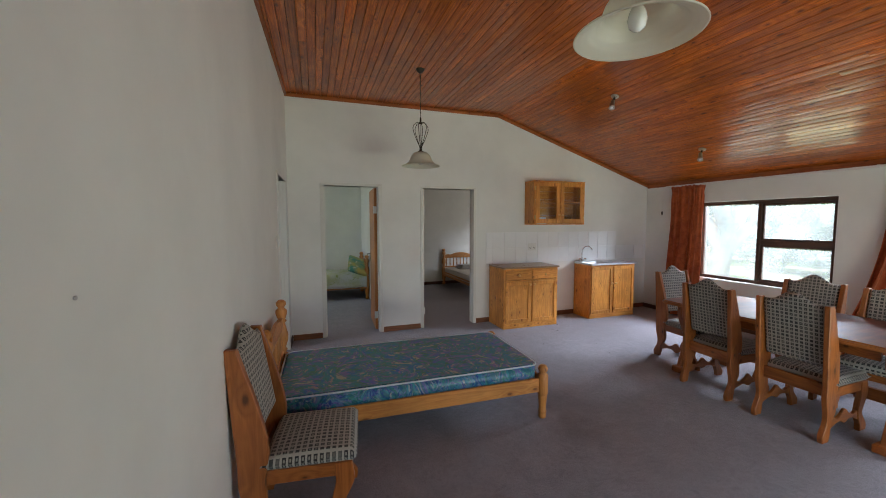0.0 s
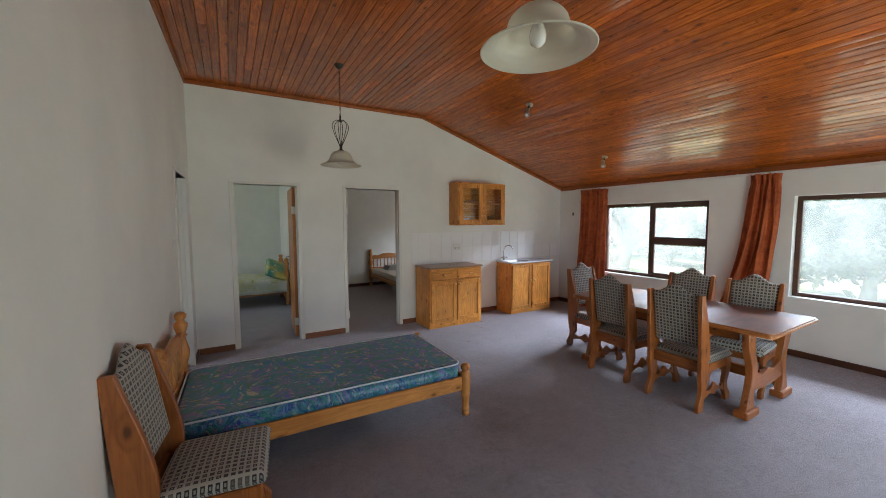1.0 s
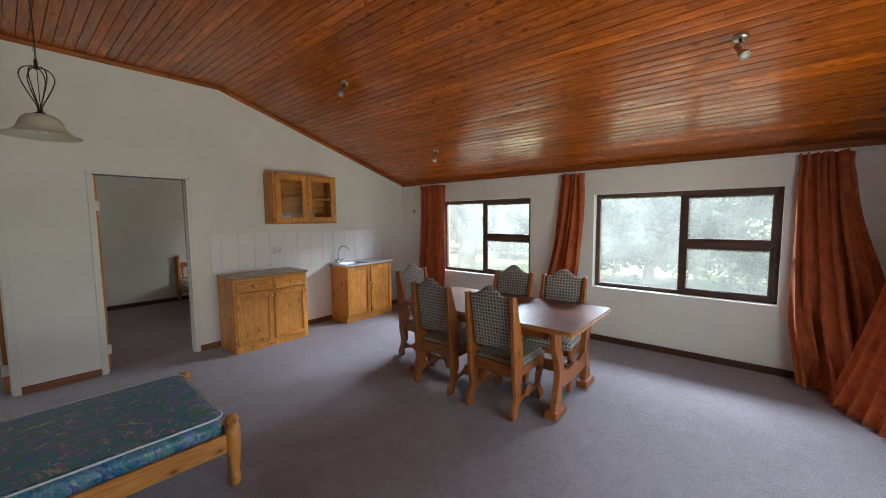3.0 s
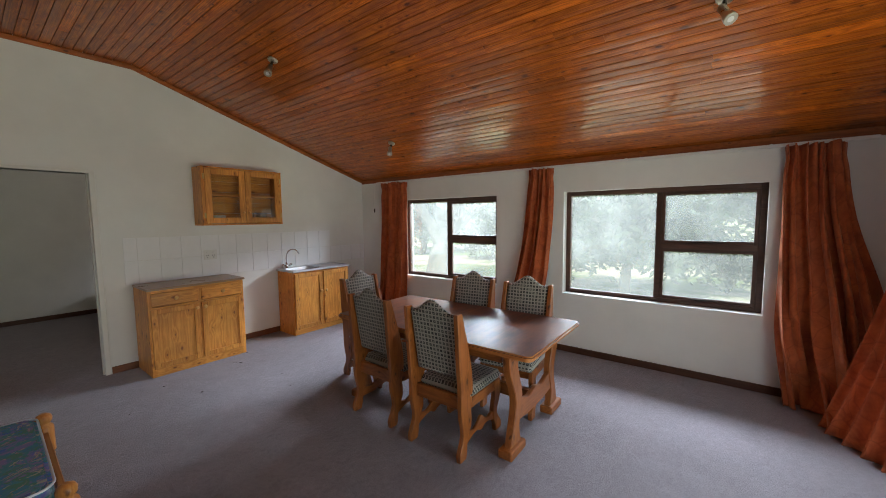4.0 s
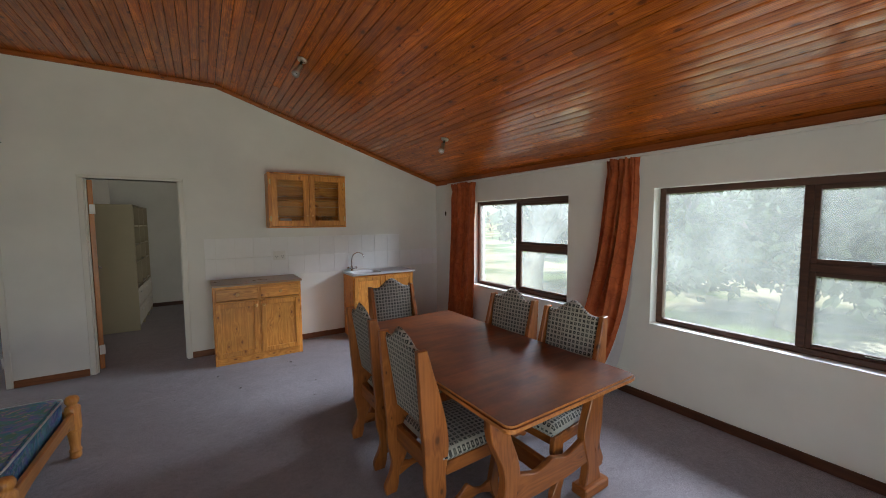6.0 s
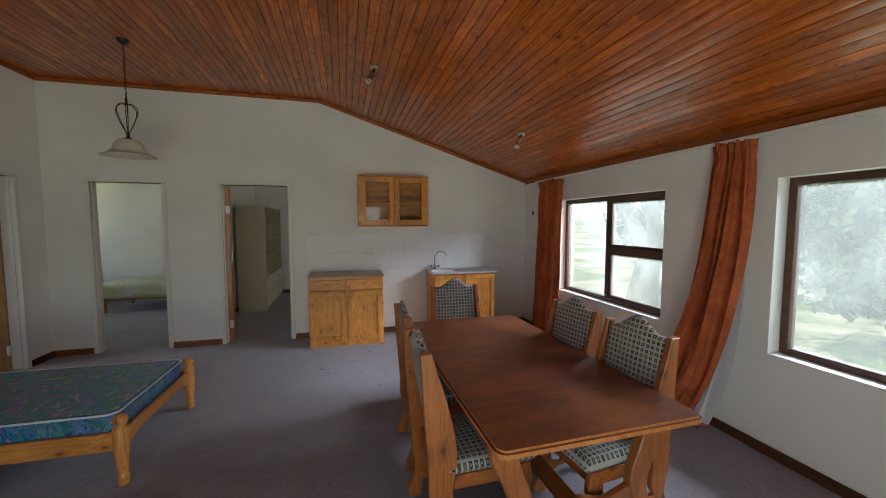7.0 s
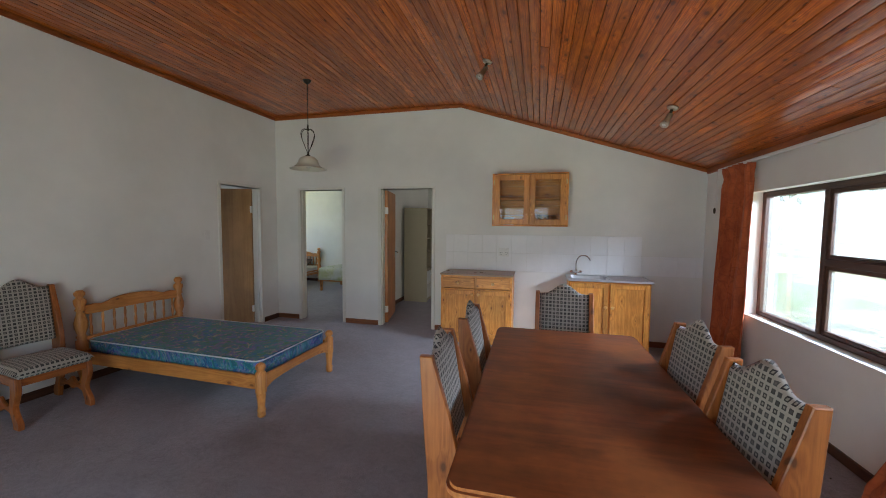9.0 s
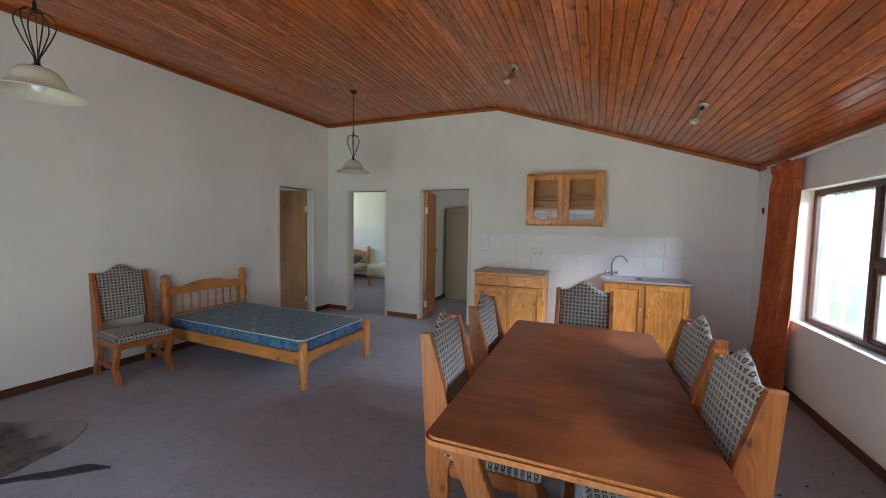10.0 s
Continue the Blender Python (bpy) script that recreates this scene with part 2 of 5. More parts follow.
def table_top():
    """Dark stained, worn and polished boards."""
    m = Mat("tabletop_wood", 0.3)
    v = m.coords(shift=False)
    long = m.node("Mapping", Vector=v, Scale=(0.9, 9, 9)).outputs[0]
    grain = m.noise(long, 3.0, 6, 0.65, 0.5)
    fib = m.noise(m.node("Mapping", Vector=v, Scale=(5, 160, 160)).outputs[0], 1.0, 3, 0.6)
    col = m.mix(m.ramp(grain, [(0.3, grey(0)), (0.7, grey(1))]), (0.095, 0.022, 0.006), (0.23, 0.058, 0.013))
    col = m.mix(m.math("MULTIPLY", fib, 0.4), col, (0.06, 0.016, 0.007))
    worn = m.noise(v, 2.2, 5, 0.65)
    col = m.mix(m.ramp(worn, [(0.45, grey(0)), (0.66, grey(0.7))]), col, (0.29, 0.092, 0.022))
    drift = m.ramp(m.noise(m.node("Mapping", Vector=v, Scale=(0.8, 2.4, 1)).outputs[0], 2.0, 4, 0.6, 0.8), [(0.38, grey(0.7)), (0.62, grey(1.15))])
    col = m.mix(1.0, col, drift, "MULTIPLY")
    scuff = m.ramp(m.noise(v, 17, 5, 0.75), [(0.66, grey(0)), (0.76, grey(1))])
    col = m.mix(m.math("MULTIPLY", scuff, m.ramp(worn, [(0.50, grey(0)), (0.65, grey(0.28))])), col, (0.24, 0.12, 0.06))
    dark = m.ramp(m.noise(v, 23, 4, 0.7), [(0.67, grey(0)), (0.76, grey(0.4))])
    col = m.mix(m.math("MULTIPLY", dark, m.ramp(m.noise(v, 1.4, 2), [(0.5, grey(0)), (0.6, grey(1))])), col, (0.035, 0.012, 0.006))
    sep = m.node("SeparateXYZ", Vector=v)
    seam = m.ramp(m.math("ABSOLUTE", sep.outputs[1]), [(0.001, grey(1)), (0.0022, grey(0))])
    col = m.mix(m.math("MULTIPLY", seam, m.ramp(m.noise(v, 4, 3), [(0.45, grey(0.1)), (0.6, grey(0.9))])), col, (0.02, 0.007, 0.004))
    m.color(col)
    m.rough(m.math("ADD", m.math("MULTIPLY", worn, 0.24), 0.29))
    m.bsdf.inputs["Coat Weight"].default_value = 0.06
    m.bsdf.inputs["Coat Roughness"].default_value = 0.2
    m.bump(m.math("ADD", grain, m.math("MULTIPLY", fib, 0.3)), 0.10, 0.001)
    return m.mat


M_TOP = table_top()


def carpet():
    m = Mat("carpet", 0.95)
    v = m.coords(shift=False)
    fib = m.noise(v, 170, 3, 0.75)
    tuft = m.noise(v, 90, 3, 0.6)
    worn = m.noise(v, 1.3, 5, 0.6)
    stain = m.ramp(m.noise(v, 3.1, 5, 0.65), [(0.66, grey(0)), (0.78, grey(1))])
    col = m.mix(m.ramp(fib, [(0.3, grey(0)), (0.7, grey(1))]), (0.105, 0.092, 0.108), (0.40, 0.358, 0.405))
    mottle = m.math("ADD", m.math("MULTIPLY", m.noise(v, 34, 3, 0.65), 0.6), m.math("MULTIPLY", m.noise(v, 7, 4, 0.6), 0.4))
    col = m.mix(1.0, col, m.ramp(mottle, [(0.36, grey(0.74)), (0.5, grey(0.97)), (0.66, grey(1.18))]), "MULTIPLY")
    col = m.mix(m.ramp(worn, [(0.35, grey(0)), (0.7, grey(0.4))]), col, (0.195, 0.172, 0.185))
    col = m.mix(m.math("MULTIPLY", stain, 0.3), col, (0.12, 0.09, 0.08))
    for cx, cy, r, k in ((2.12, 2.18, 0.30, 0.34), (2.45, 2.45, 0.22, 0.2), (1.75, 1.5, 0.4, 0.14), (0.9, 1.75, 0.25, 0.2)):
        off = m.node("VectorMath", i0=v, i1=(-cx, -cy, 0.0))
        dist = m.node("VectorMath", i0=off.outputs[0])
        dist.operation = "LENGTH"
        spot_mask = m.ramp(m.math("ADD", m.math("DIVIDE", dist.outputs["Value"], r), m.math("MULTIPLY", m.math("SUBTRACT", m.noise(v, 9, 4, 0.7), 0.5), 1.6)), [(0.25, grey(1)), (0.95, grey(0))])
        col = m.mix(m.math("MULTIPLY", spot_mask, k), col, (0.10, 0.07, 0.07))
    m.color(col)
    m.bsdf.inputs["Sheen Weight"].default_value = 0.25
    m.bump(m.math("ADD", fib, m.math("MULTIPLY", tuft, 1.3)), 0.6, 0.004)
    return m.mat


M_CARPET = carpet()


def fabric(axes):
    """Grey woven cloth with rows of small dark squares; axes: the two of the object's axes that it lies along."""
    m = Mat("square_fabric_" + axes, 0.9)
    tc = m.node("TexCoord")
    sep = m.node("SeparateXYZ", Vector=tc.outputs["Object"])
    pick = {"x": sep.outputs[0], "y": sep.outputs[1], "z": sep.outputs[2]}
    u, w = (m.math("DIVIDE", m.math("ADD", pick[a], 2.0), 0.0285) for a in axes)
    fu, fw = (m.math("ABSOLUTE", m.math("SUBTRACT", m.math("FRACT", q), 0.5)) for q in (u, w))
    far = m.math("MAXIMUM", fu, fw)
    cell = m.node("CombineXYZ", X=m.math("FLOOR", u), Y=m.math("FLOOR", w), Z=0.0)
    rnd = m.node("TexWhiteNoise", Vector=cell.outputs[0]).outputs["Value"]
    inside = m.math("LESS_THAN", far, 0.31)
    core = m.math("LESS_THAN", far, 0.15)
    weave = m.noise(tc.outputs["Object"], 700, 2)
    ground = m.mix(weave, (0.25, 0.24, 0.21), (0.45, 0.43, 0.38))
    ring = m.ramp(rnd, [(0.0, (0.018, 0.018, 0.022)), (0.45, (0.03, 0.027, 0.025)), (0.75, (0.055, 0.055, 0.055)), (1.0, (0.10, 0.10, 0.09))])
    heart = m.ramp(rnd, [(0.0, (0.24, 0.23, 0.20)), (0.45, (0.05, 0.05, 0.05)), (0.75, (0.13, 0.12, 0.11)), (1.0, (0.25, 0.23, 0.2))], "CONSTANT")
    m.color(m.mix(inside, ground, m.mix(core, ring, heart)))
    m.bsdf.inputs["Sheen Weight"].default_value = 0.2
    m.bump(m.math("ADD", weave, m.math("MULTIPLY", inside, 0.6)), 0.4, 0.001)
    return m.mat


M_FAB_SEAT, M_FAB_BACK = fabric("xy"), fabric("yz")


def ticking(name, ground, gain, size=2.8, thin=1.0):
    """Printed mattress cloth: dark ground with swirls of thin brush strokes round many centres."""
    m = Mat(name, 0.42)
    v = m.coords(shift=False)
    bent = m.node("VectorMath", i0=v, i1=m.node("Mapping", Vector=m.node("TexNoise", Vector=v, Scale=5.0, Detail=2.0).outputs["Color"], Scale=(0.12, 0.12, 0.12)).outputs[0]).outputs[0]
    cells = m.node("TexVoronoi", Vector=bent, Scale=size)
    away = m.node("VectorMath", i0=m.node("Mapping", Vector=bent, Scale=(size, size, size)).outputs[0], i1=m.node("Mapping", Vector=cells.outputs["Position"], Scale=(-size, -size, -size)).outputs[0]).outputs[0]
    sep = m.node("SeparateXYZ", Vector=away)
    turn = m.math("ARCTAN2", sep.outputs[1], m.math("ADD", sep.outputs[0], m.math("MULTIPLY", sep.outputs[2], 0.7)))
    field = m.noise(v, 5.5, 4, 0.6)
    col = m.ramp(field, list(zip((0.34, 0.44, 0.52, 0.62), ground)))
    strokes = ((7.0, (0.08, 0.29, 0.19), 0.51, 3.0), (9.0, (0.26, 0.22, 0.54), 0.53, 11.0), (10.0, (0.05, 0.33, 0.40), 0.54, 23.0), (12.0, (0.56, 0.52, 0.42), 0.61, 37.0), (14.0, (0.55, 0.34, 0.36), 0.63, 53.0))
    for rate, tone, lo, shift in strokes:
        lane = m.node("CombineXYZ", X=m.math("MULTIPLY", cells.outputs["Distance"], rate * thin), Y=m.math("ADD", m.math("MULTIPLY", turn, 1.5), shift), Z=m.math("MULTIPLY", field, 7.0))
        n = m.noise(lane.outputs[0], 1.0, 3, 0.6)
        col = m.mix(m.math("MULTIPLY", m.ramp(n, [(lo - 0.02, grey(0)), (lo + 0.04, grey(1))]), gain), col, tone)
    m.color(col)
    m.bump(m.math("ADD", m.noise(v, 14, 4, 0.6), m.math("MULTIPLY", field, 0.5)), 0.35, 0.008)
    return m.mat


M_TICK = ticking("mattress_print", ((0.04, 0.17, 0.62), (0.035, 0.26, 0.52), (0.05, 0.31, 0.38), (0.14, 0.18, 0.64)), 0.9)
# side faces take a darker ground with fainter, finer strokes
M_TICKSIDE = ticking("mattress_side_print", ((0.008, 0.045, 0.27), (0.008, 0.075, 0.25), (0.010, 0.14, 0.17), (0.012, 0.045, 0.27)), 0.45, 5.0, 0.9)
M_PIPING = plain("white_piping", (0.66, 0.74, 0.80), 0.6)


def velvet():
    m = Mat("curtain_velvet", 0.8)
    v = m.coords()
    n = m.noise(v, 5, 5, 0.65, 0.8)
    bend = m.node("VectorMath", i0=v, i1=m.node("Mapping", Vector=m.node("TexNoise", Vector=v, Scale=5.0, Detail=1.0).outputs["Color"], Scale=(0.25, 0.25, 0.25)).outputs[0]).outputs[0]
    line = m.node("TexVoronoi", Vector=m.node("Mapping", Vector=bend, Scale=(0.5, 1, 0.7)).outputs[0], Scale=8.0)
    line.feature = "DISTANCE_TO_EDGE"
    edge = m.ramp(line.outputs[0], [(0.0, grey(1)), (0.05, grey(0))])
    n = m.math("ADD", m.math("MULTIPLY", n, 0.7), m.math("MULTIPLY", m.noise(m.node("Mapping", Vector=v, Scale=(1, 1, 0.4)).outputs[0], 22, 4, 0.7), 0.3))
    col = m.mix(m.ramp(n, [(0.3, grey(0)), (0.7, grey(1))]), (0.25, 0.040, 0.009), (0.62, 0.155, 0.042))
    m.color(m.mix(m.math("MULTIPLY", edge, 0.4), col, (0.20, 0.030, 0.008)))
    m.bsdf.inputs["Sheen Weight"].default_value = 0.3
    m.bsdf.inputs["Sheen Tint"].default_value = (1.0, 0.6, 0.4, 1)
    m.bump(m.math("ADD", m.noise(v, 60, 4), m.math("MULTIPLY", m.noise(v, 12, 3), 2.0)), 0.3, 0.004)
    return m.mat


M_VELVET = velvet()
M_LINING = plain("curtain_lining", (0.72, 0.72, 0.74), 0.85, 0, 0.04, 20)


def hazy_glass(name, film):
    m = Mat(name, 0.02)
    t = m.tree
    out = t.nodes["Material Output"]
    clear = m.node("BsdfTransparent", Color=(0.93, 0.96, 0.95, 1))
    gloss = m.node("BsdfGlossy", Roughness=0.02, Color=(1, 1, 1, 1))
    # white film puts glare haze as well as dust into the panes
    haze = m.node("BsdfTranslucent", Color=(0.86, 0.88, 0.81, 1))
    v = m.coords()
    dirt = m.noise(v, 2.2, 5, 0.6)
    f = m.math("MULTIPLY", m.ramp(dirt, [(0.3, grey(0.6)), (0.7, grey(1.25))]), film)
    mix1 = m.node("MixShader", Fac=f, i1=clear.outputs[0], i2=haze.outputs[0])
    facing = m.node("LayerWeight", Blend=0.5).outputs["Facing"]
    fres = m.math("ADD", m.math("MULTIPLY", m.math("POWER", facing, 4.0), 0.55), 0.03)
    mix2 = m.node("MixShader", Fac=fres, i1=mix1.outputs[0], i2=gloss.outputs[0])
    t.links.new(mix2.outputs[0], out.inputs["Surface"])
    return m.mat


M_GLASS = hazy_glass("hazy_window_glass", 0.095)
M_CABGLASS = hazy_glass("cabinet_glass", 0.03)


# ---- mesh tools ----
def bm_box(x0, x1, y0, y1, z0, z1, bevel=0.0, bm=None, seg=1):
    one = bmesh.new()
    bmesh.ops.create_cube(one, size=1.0, matrix=Matrix.LocRotScale(((x0 + x1) / 2, (y0 + y1) / 2, (z0 + z1) / 2), None, (abs(x1 - x0), abs(y1 - y0), abs(z1 - z0))))
    if bevel:
        bmesh.ops.bevel(one, geom=one.edges[:], offset=bevel, segments=seg, affect="EDGES", clamp_overlap=True)
    return merge(bm, one)


def merge(bm, one):
    if bm is None:
        return one
    tmp = bpy.data.meshes.new("tmp")
    one.to_mesh(tmp)
    bm.from_mesh(tmp)
    bpy.data.meshes.remove(tmp)
    one.free()
    return bm


AXIS_MAP = {"x": lambda a, b, h: (h, a, b), "y": lambda a, b, h: (a, h, b), "z": lambda a, b, h: (a, b, h)}


def bm_prism(points, axis, h0, h1, bevel=0.0, bm=None, seg=1):
    """A flat outline pushed through along an axis: x takes (y, z) points, y takes (x, z), z takes (x, y)."""
    one = bmesh.new()
    put = AXIS_MAP[axis]
    lo = [one.verts.new(put(a, b, h0)) for a, b in points]
    hi = [one.verts.new(put(a, b, h1)) for a, b in points]
    f0, f1 = one.faces.new(lo), one.faces.new(hi)
    n = len(points)
    for k in range(n):
        one.faces.new((lo[k], lo[(k + 1) % n], hi[(k + 1) % n], hi[k]))
    bmesh.ops.recalc_face_normals(one, faces=one.faces[:])
    if bevel:
        bmesh.ops.bevel(one, geom=list({e for f in (f0, f1) for e in f.edges}), offset=bevel, segments=seg, affect="EDGES", clamp_overlap=True)
    return merge(bm, one)


def smooth_rows(rows, steps=5):
    """Catmull-Rom through rows of numbers."""
    r = np.array(rows, float)
    p = np.vstack([2 * r[0] - r[1], r, 2 * r[-1] - r[-2]])
    out = []
    for k in range(1, len(p) - 2):
        for s in range(steps):
            t = s / steps
            out.append(0.5 * (2 * p[k] + (p[k + 1] - p[k - 1]) * t + (2 * p[k - 1] - 5 * p[k] + 4 * p[k + 1] - p[k + 2]) * t * t + (3 * p[k] - p[k - 1] - 3 * p[k + 1] + p[k + 2]) * t**3))
    return out + [r[-1]]


def bm_band(rows, axis, h0, h1, upright=True, bevel=0.004, bm=None, steps=5):
    """A shaped plank from rows of (along, low edge, high edge). upright: along is z and the edges are horizontal; else the other way round."""
    rows = smooth_rows(rows, steps)
    a = [(r[1], r[0]) if upright else (r[0], r[1]) for r in rows]
    b = [(r[2], r[0]) if upright else (r[0], r[2]) for r in rows]
    return bm_prism(a + b[::-1], axis, h0, h1, bevel, bm)


def bm_lathe(profile, seg=20, at=(0, 0, 0), bm=None, turn=None, close=True):
    one = bmesh.new()
    rings = []
    for r, z in profile:
        rings.append([one.verts.new((r * math.cos(2 * math.pi * k / seg), r * math.sin(2 * math.pi * k / seg), z)) for k in range(seg)])
    for a, b in zip(rings, rings[1:]):
        for k in range(seg):
            one.faces.new((a[k], a[(k + 1) % seg], b[(k + 1) % seg], b[k]))
    if close:
        one.faces.new(rings[0][::-1])
        one.faces.new(rings[-1])
    for f in one.faces:
        f.smooth = len(f.verts) == 4
    m = Matrix.Translation(at) @ (turn or Matrix.Identity(4))
    bmesh.ops.transform(one, matrix=m, verts=one.verts[:])
    bmesh.ops.recalc_face_normals(one, faces=one.faces[:])
    return merge(bm, one)


def bm_tube(points, r, seg=8, bm=None):
    one = bmesh.new()
    pts = [Vector(p) for p in points]
    up = Vector((0.3, 0.5, 0.81)).normalized()
    rings = []
    for k, p in enumerate(pts):
        d = (pts[min(k + 1, len(pts) - 1)] - pts[max(k - 1, 0)]).normalized()
        a = d.cross(up).normalized()
        b = d.cross(a)
        rings.append([one.verts.new(p + r * (math.cos(2 * math.pi * j / seg) * a + math.sin(2 * math.pi * j / seg) * b)) for j in range(seg)])
    for a, b in zip(rings, rings[1:]):
        for j in range(seg):
            one.faces.new((a[j], a[(j + 1) % seg], b[(j + 1) % seg], b[j])).smooth = True
    one.faces.new(rings[0][::-1])
    one.faces.new(rings[-1])
    bmesh.ops.recalc_face_normals(one, faces=one.faces[:])
    return merge(bm, one)


def bm_cushion(x0, x1, y0, y1, z0, z1, r=0.03, dome=0.01, n=18, bm=None):
    """A padded slab: rounded at the rim, slightly domed."""
    one = bmesh.new()
    grid = {}
    for side in (1, -1):
        for i in range(n + 1):
            for j in range(n + 1):
                u, v = i / n, j / n
                x, y = x0 + (x1 - x0) * u, y0 + (y1 - y0) * v
                e = min(min(u, 1 - u) * (x1 - x0), min(v, 1 - v) * (y1 - y0))
                k = min(1.0, e / r)
                h = math.sqrt(max(0.0, 1 - (1 - k) ** 2))
                half = (z1 - z0) / 2 * h + dome * (1 - (2 * u - 1) ** 2) * (1 - (2 * v - 1) ** 2) * (1 if side > 0 else 0)
                grid[side, i, j] = one.verts.new((x, y, (z0 + z1) / 2 + side * half))
    for side in (1, -1):
        for i in range(n):
            for j in range(n):
                q = [grid[side, i, j], grid[side, i + 1, j], grid[side, i + 1, j + 1], grid[side, i, j + 1]]
                one.faces.new(q if side > 0 else q[::-1]).smooth = True
    bmesh.ops.remove_doubles(one, verts=one.verts[:], dist=1e-5)
    bmesh.ops.recalc_face_normals(one, faces=one.faces[:])
    return merge(bm, one)


def thing(name, label="", category="", group="", kind="", at=None):
    ob = new(name)
    ob.empty_display_size = 0.05
    if at is not None:
        ob.matrix_basis = at
    return tagged(ob, label, category, group, kind)


def part(name, bm, material, parent=None, label=""):
    me = bpy.data.meshes.new(name)
    bm.to_mesh(me)
    bm.free()
    me.materials.append(material)
    ob = new(name, me)
    if parent is not None:
        ob.parent = parent
    if label:
        ob["label"] = label
    return ob


def setting(name, bm, material, label, category):
    return tagged(part(name, bm, material), label, category, kind="structure")


# ---- structure ----
XR, YB, YN, YF = 5.985, 5.108, -1.0, 8.70
RIDGE, Z_FLAT, Z_EAVE = 2.98, 3.165, 2.20
T = 0.12
# the long west wall runs a little out of square
SLANT = Matrix.Translation((0, YB, 0)) @ Matrix.Rotation(radians(-1.5), 4, "Z") @ Matrix.Translation((0, -YB, 0))
DOOR_H = 2.03


def wall_with_holes(axis, h0, h1, outline, holes, bm=None):
    """A wall plate of thickness h0..h1 across an axis, cut into blocks round rectangular holes (a0, a1, z0, z1). outline: (a0, a1, z0, top) with top a function of a."""
    a0, a1, z0, top = outline
    cuts = sorted({a0, a1, *[h[0] for h in holes], *[h[1] for h in holes], *([RIDGE] if axis == "y" and a0 < RIDGE < a1 else [])})
    one = bm
    for p, q in zip(cuts, cuts[1:]):
        mid = (p + q) / 2
        inside = sorted([h for h in holes if h[0] < mid < h[1]], key=lambda h: h[2])
        z = z0
        for h in inside:
            if h[2] > z:
                one = bm_prism([(p, z), (q, z), (q, h[2]), (p, h[2])], axis, h0, h1, bm=one)
            z = h[3]
        one = bm_prism([(p, z), (q, z), (q, top(q)), (p, top(p))], axis, h0, h1, bm=one)
    return one


def ceil_z(x):
    return Z_FLAT if x < RIDGE else Z_FLAT + (Z_EAVE - Z_FLAT) * (x - RIDGE) / (XR - RIDGE)


TOPW = 3.3
D0, D1, D2 = (4.042, 4.752), (0.427, 1.168), (1.786, 2.59)
W1, W2, WZ = (2.515, 4.16), (-0.112, 1.646), (0.68, 1.842)
W3 = (1.65, 4.35)
flat_top = lambda a: TOPW
setting("wall_north", wall_with_holes("y", YB, YB + T, (-T, XR + 0.23, -0.05, lambda a: TOPW), [(*D1, -0.05, DOOR_H), (*D2, -0.05, DOOR_H)]), M_WALL, "cream-white painted plaster wall with two door openings", "wall")
setting("wall_west", wall_with_holes("x", -T, 0.0, (YN - 0.2, YB, -0.05, flat_top), [(*D0, -0.05, DOOR_H)]), M_WALL, "long white painted plaster wall with a door opening", "wall").matrix_basis = SLANT
setting("wall_east", wall_with_holes("x", XR, XR + 0.23, (YN - 0.2, YB, -0.3, lambda a: 2.32), [(*W1, *WZ), (*W2, *WZ)]), M_WALL, "white painted plaster wall with two windows", "wall")
setting("wall_south", wall_with_holes("y", YN - 0.2, YN, (-0.5, XR, -0.05, lambda a: TOPW), [(*W3, 0.06, 2.06)]), M_WALL, "white painted plaster wall with a wide glass door", "wall")
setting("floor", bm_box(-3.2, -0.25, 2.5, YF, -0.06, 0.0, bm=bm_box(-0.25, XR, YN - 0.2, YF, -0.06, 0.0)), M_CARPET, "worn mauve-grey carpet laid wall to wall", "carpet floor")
# bedrooms and passage behind the doors
PX = 1.39
setting("wall_bedrooms_north", bm_box(-3.32, XR + 0.23, YF, YF + 0.15, -0.05, 2.75), M_WALL, "white bedroom end wall", "wall")
setting("wall_partition", bm_box(PX - 0.05, PX + 0.05, YB + T, YF, -0.05, 2.62), M_WALL, "white partition wall between the bedrooms", "wall")
# unseen openings in the east bedroom and the passage, added for light
setting("wall_bedroom_east", wall_with_holes("x", XR, XR + 0.23, (YB, YF, -0.3, lambda a: 2.75), [(6.1, 8.0, 0.8, 2.0)]), M_WALL, "white bedroom wall with an added, unseen window opening", "wall")
setting("wall_far_west", wall_with_holes("x", -3.32, -3.2, (2.5, YF, -0.3, lambda a: 2.75), [(6.0, 8.0, 0.75, 2.05), (3.2, 4.0, 1.0, 2.0)]), M_WALL, "white outer wall with a bedroom window and an added passage opening", "wall")
setting("wall_passage_south", bm_box(-3.2, -T, 2.5, 2.6, -0.05, 2.62), M_WALL, "white passage wall", "wall")
setting("wall_passage_north", bm_box(-3.2, -T, YB, YB + T, -0.05, 2.62), M_WALL, "white passage wall", "wall")
setting("ceiling_bedrooms", bm_box(-3.32, XR + 0.23, YB + T, YF, 2.62, 2.7), M_REVEAL, "plain white bedroom ceiling", "ceiling")
setting("ceiling_passage", bm_box(-3.32, -T, 2.5, YB + T, 2.62, 2.7), M_REVEAL, "plain white passage ceiling", "ceiling")


# unseen plate added above the ceilings to block the sun
def sun_block_roof():
    bm = bm_prism([(-3.9, 3.2), (RIDGE, 3.42), (XR + 0.26, 2.30), (XR + 0.26, 2.36), (RIDGE, 3.48), (-3.9, 3.26)], "y", YN - 0.5, YF + 0.4)
    return bm


setting("roof", sun_block_roof(), plain("roof_plate", (0.25, 0.24, 0.23), 0.6), "unseen grey roof plate added to keep the sun out", "roof")


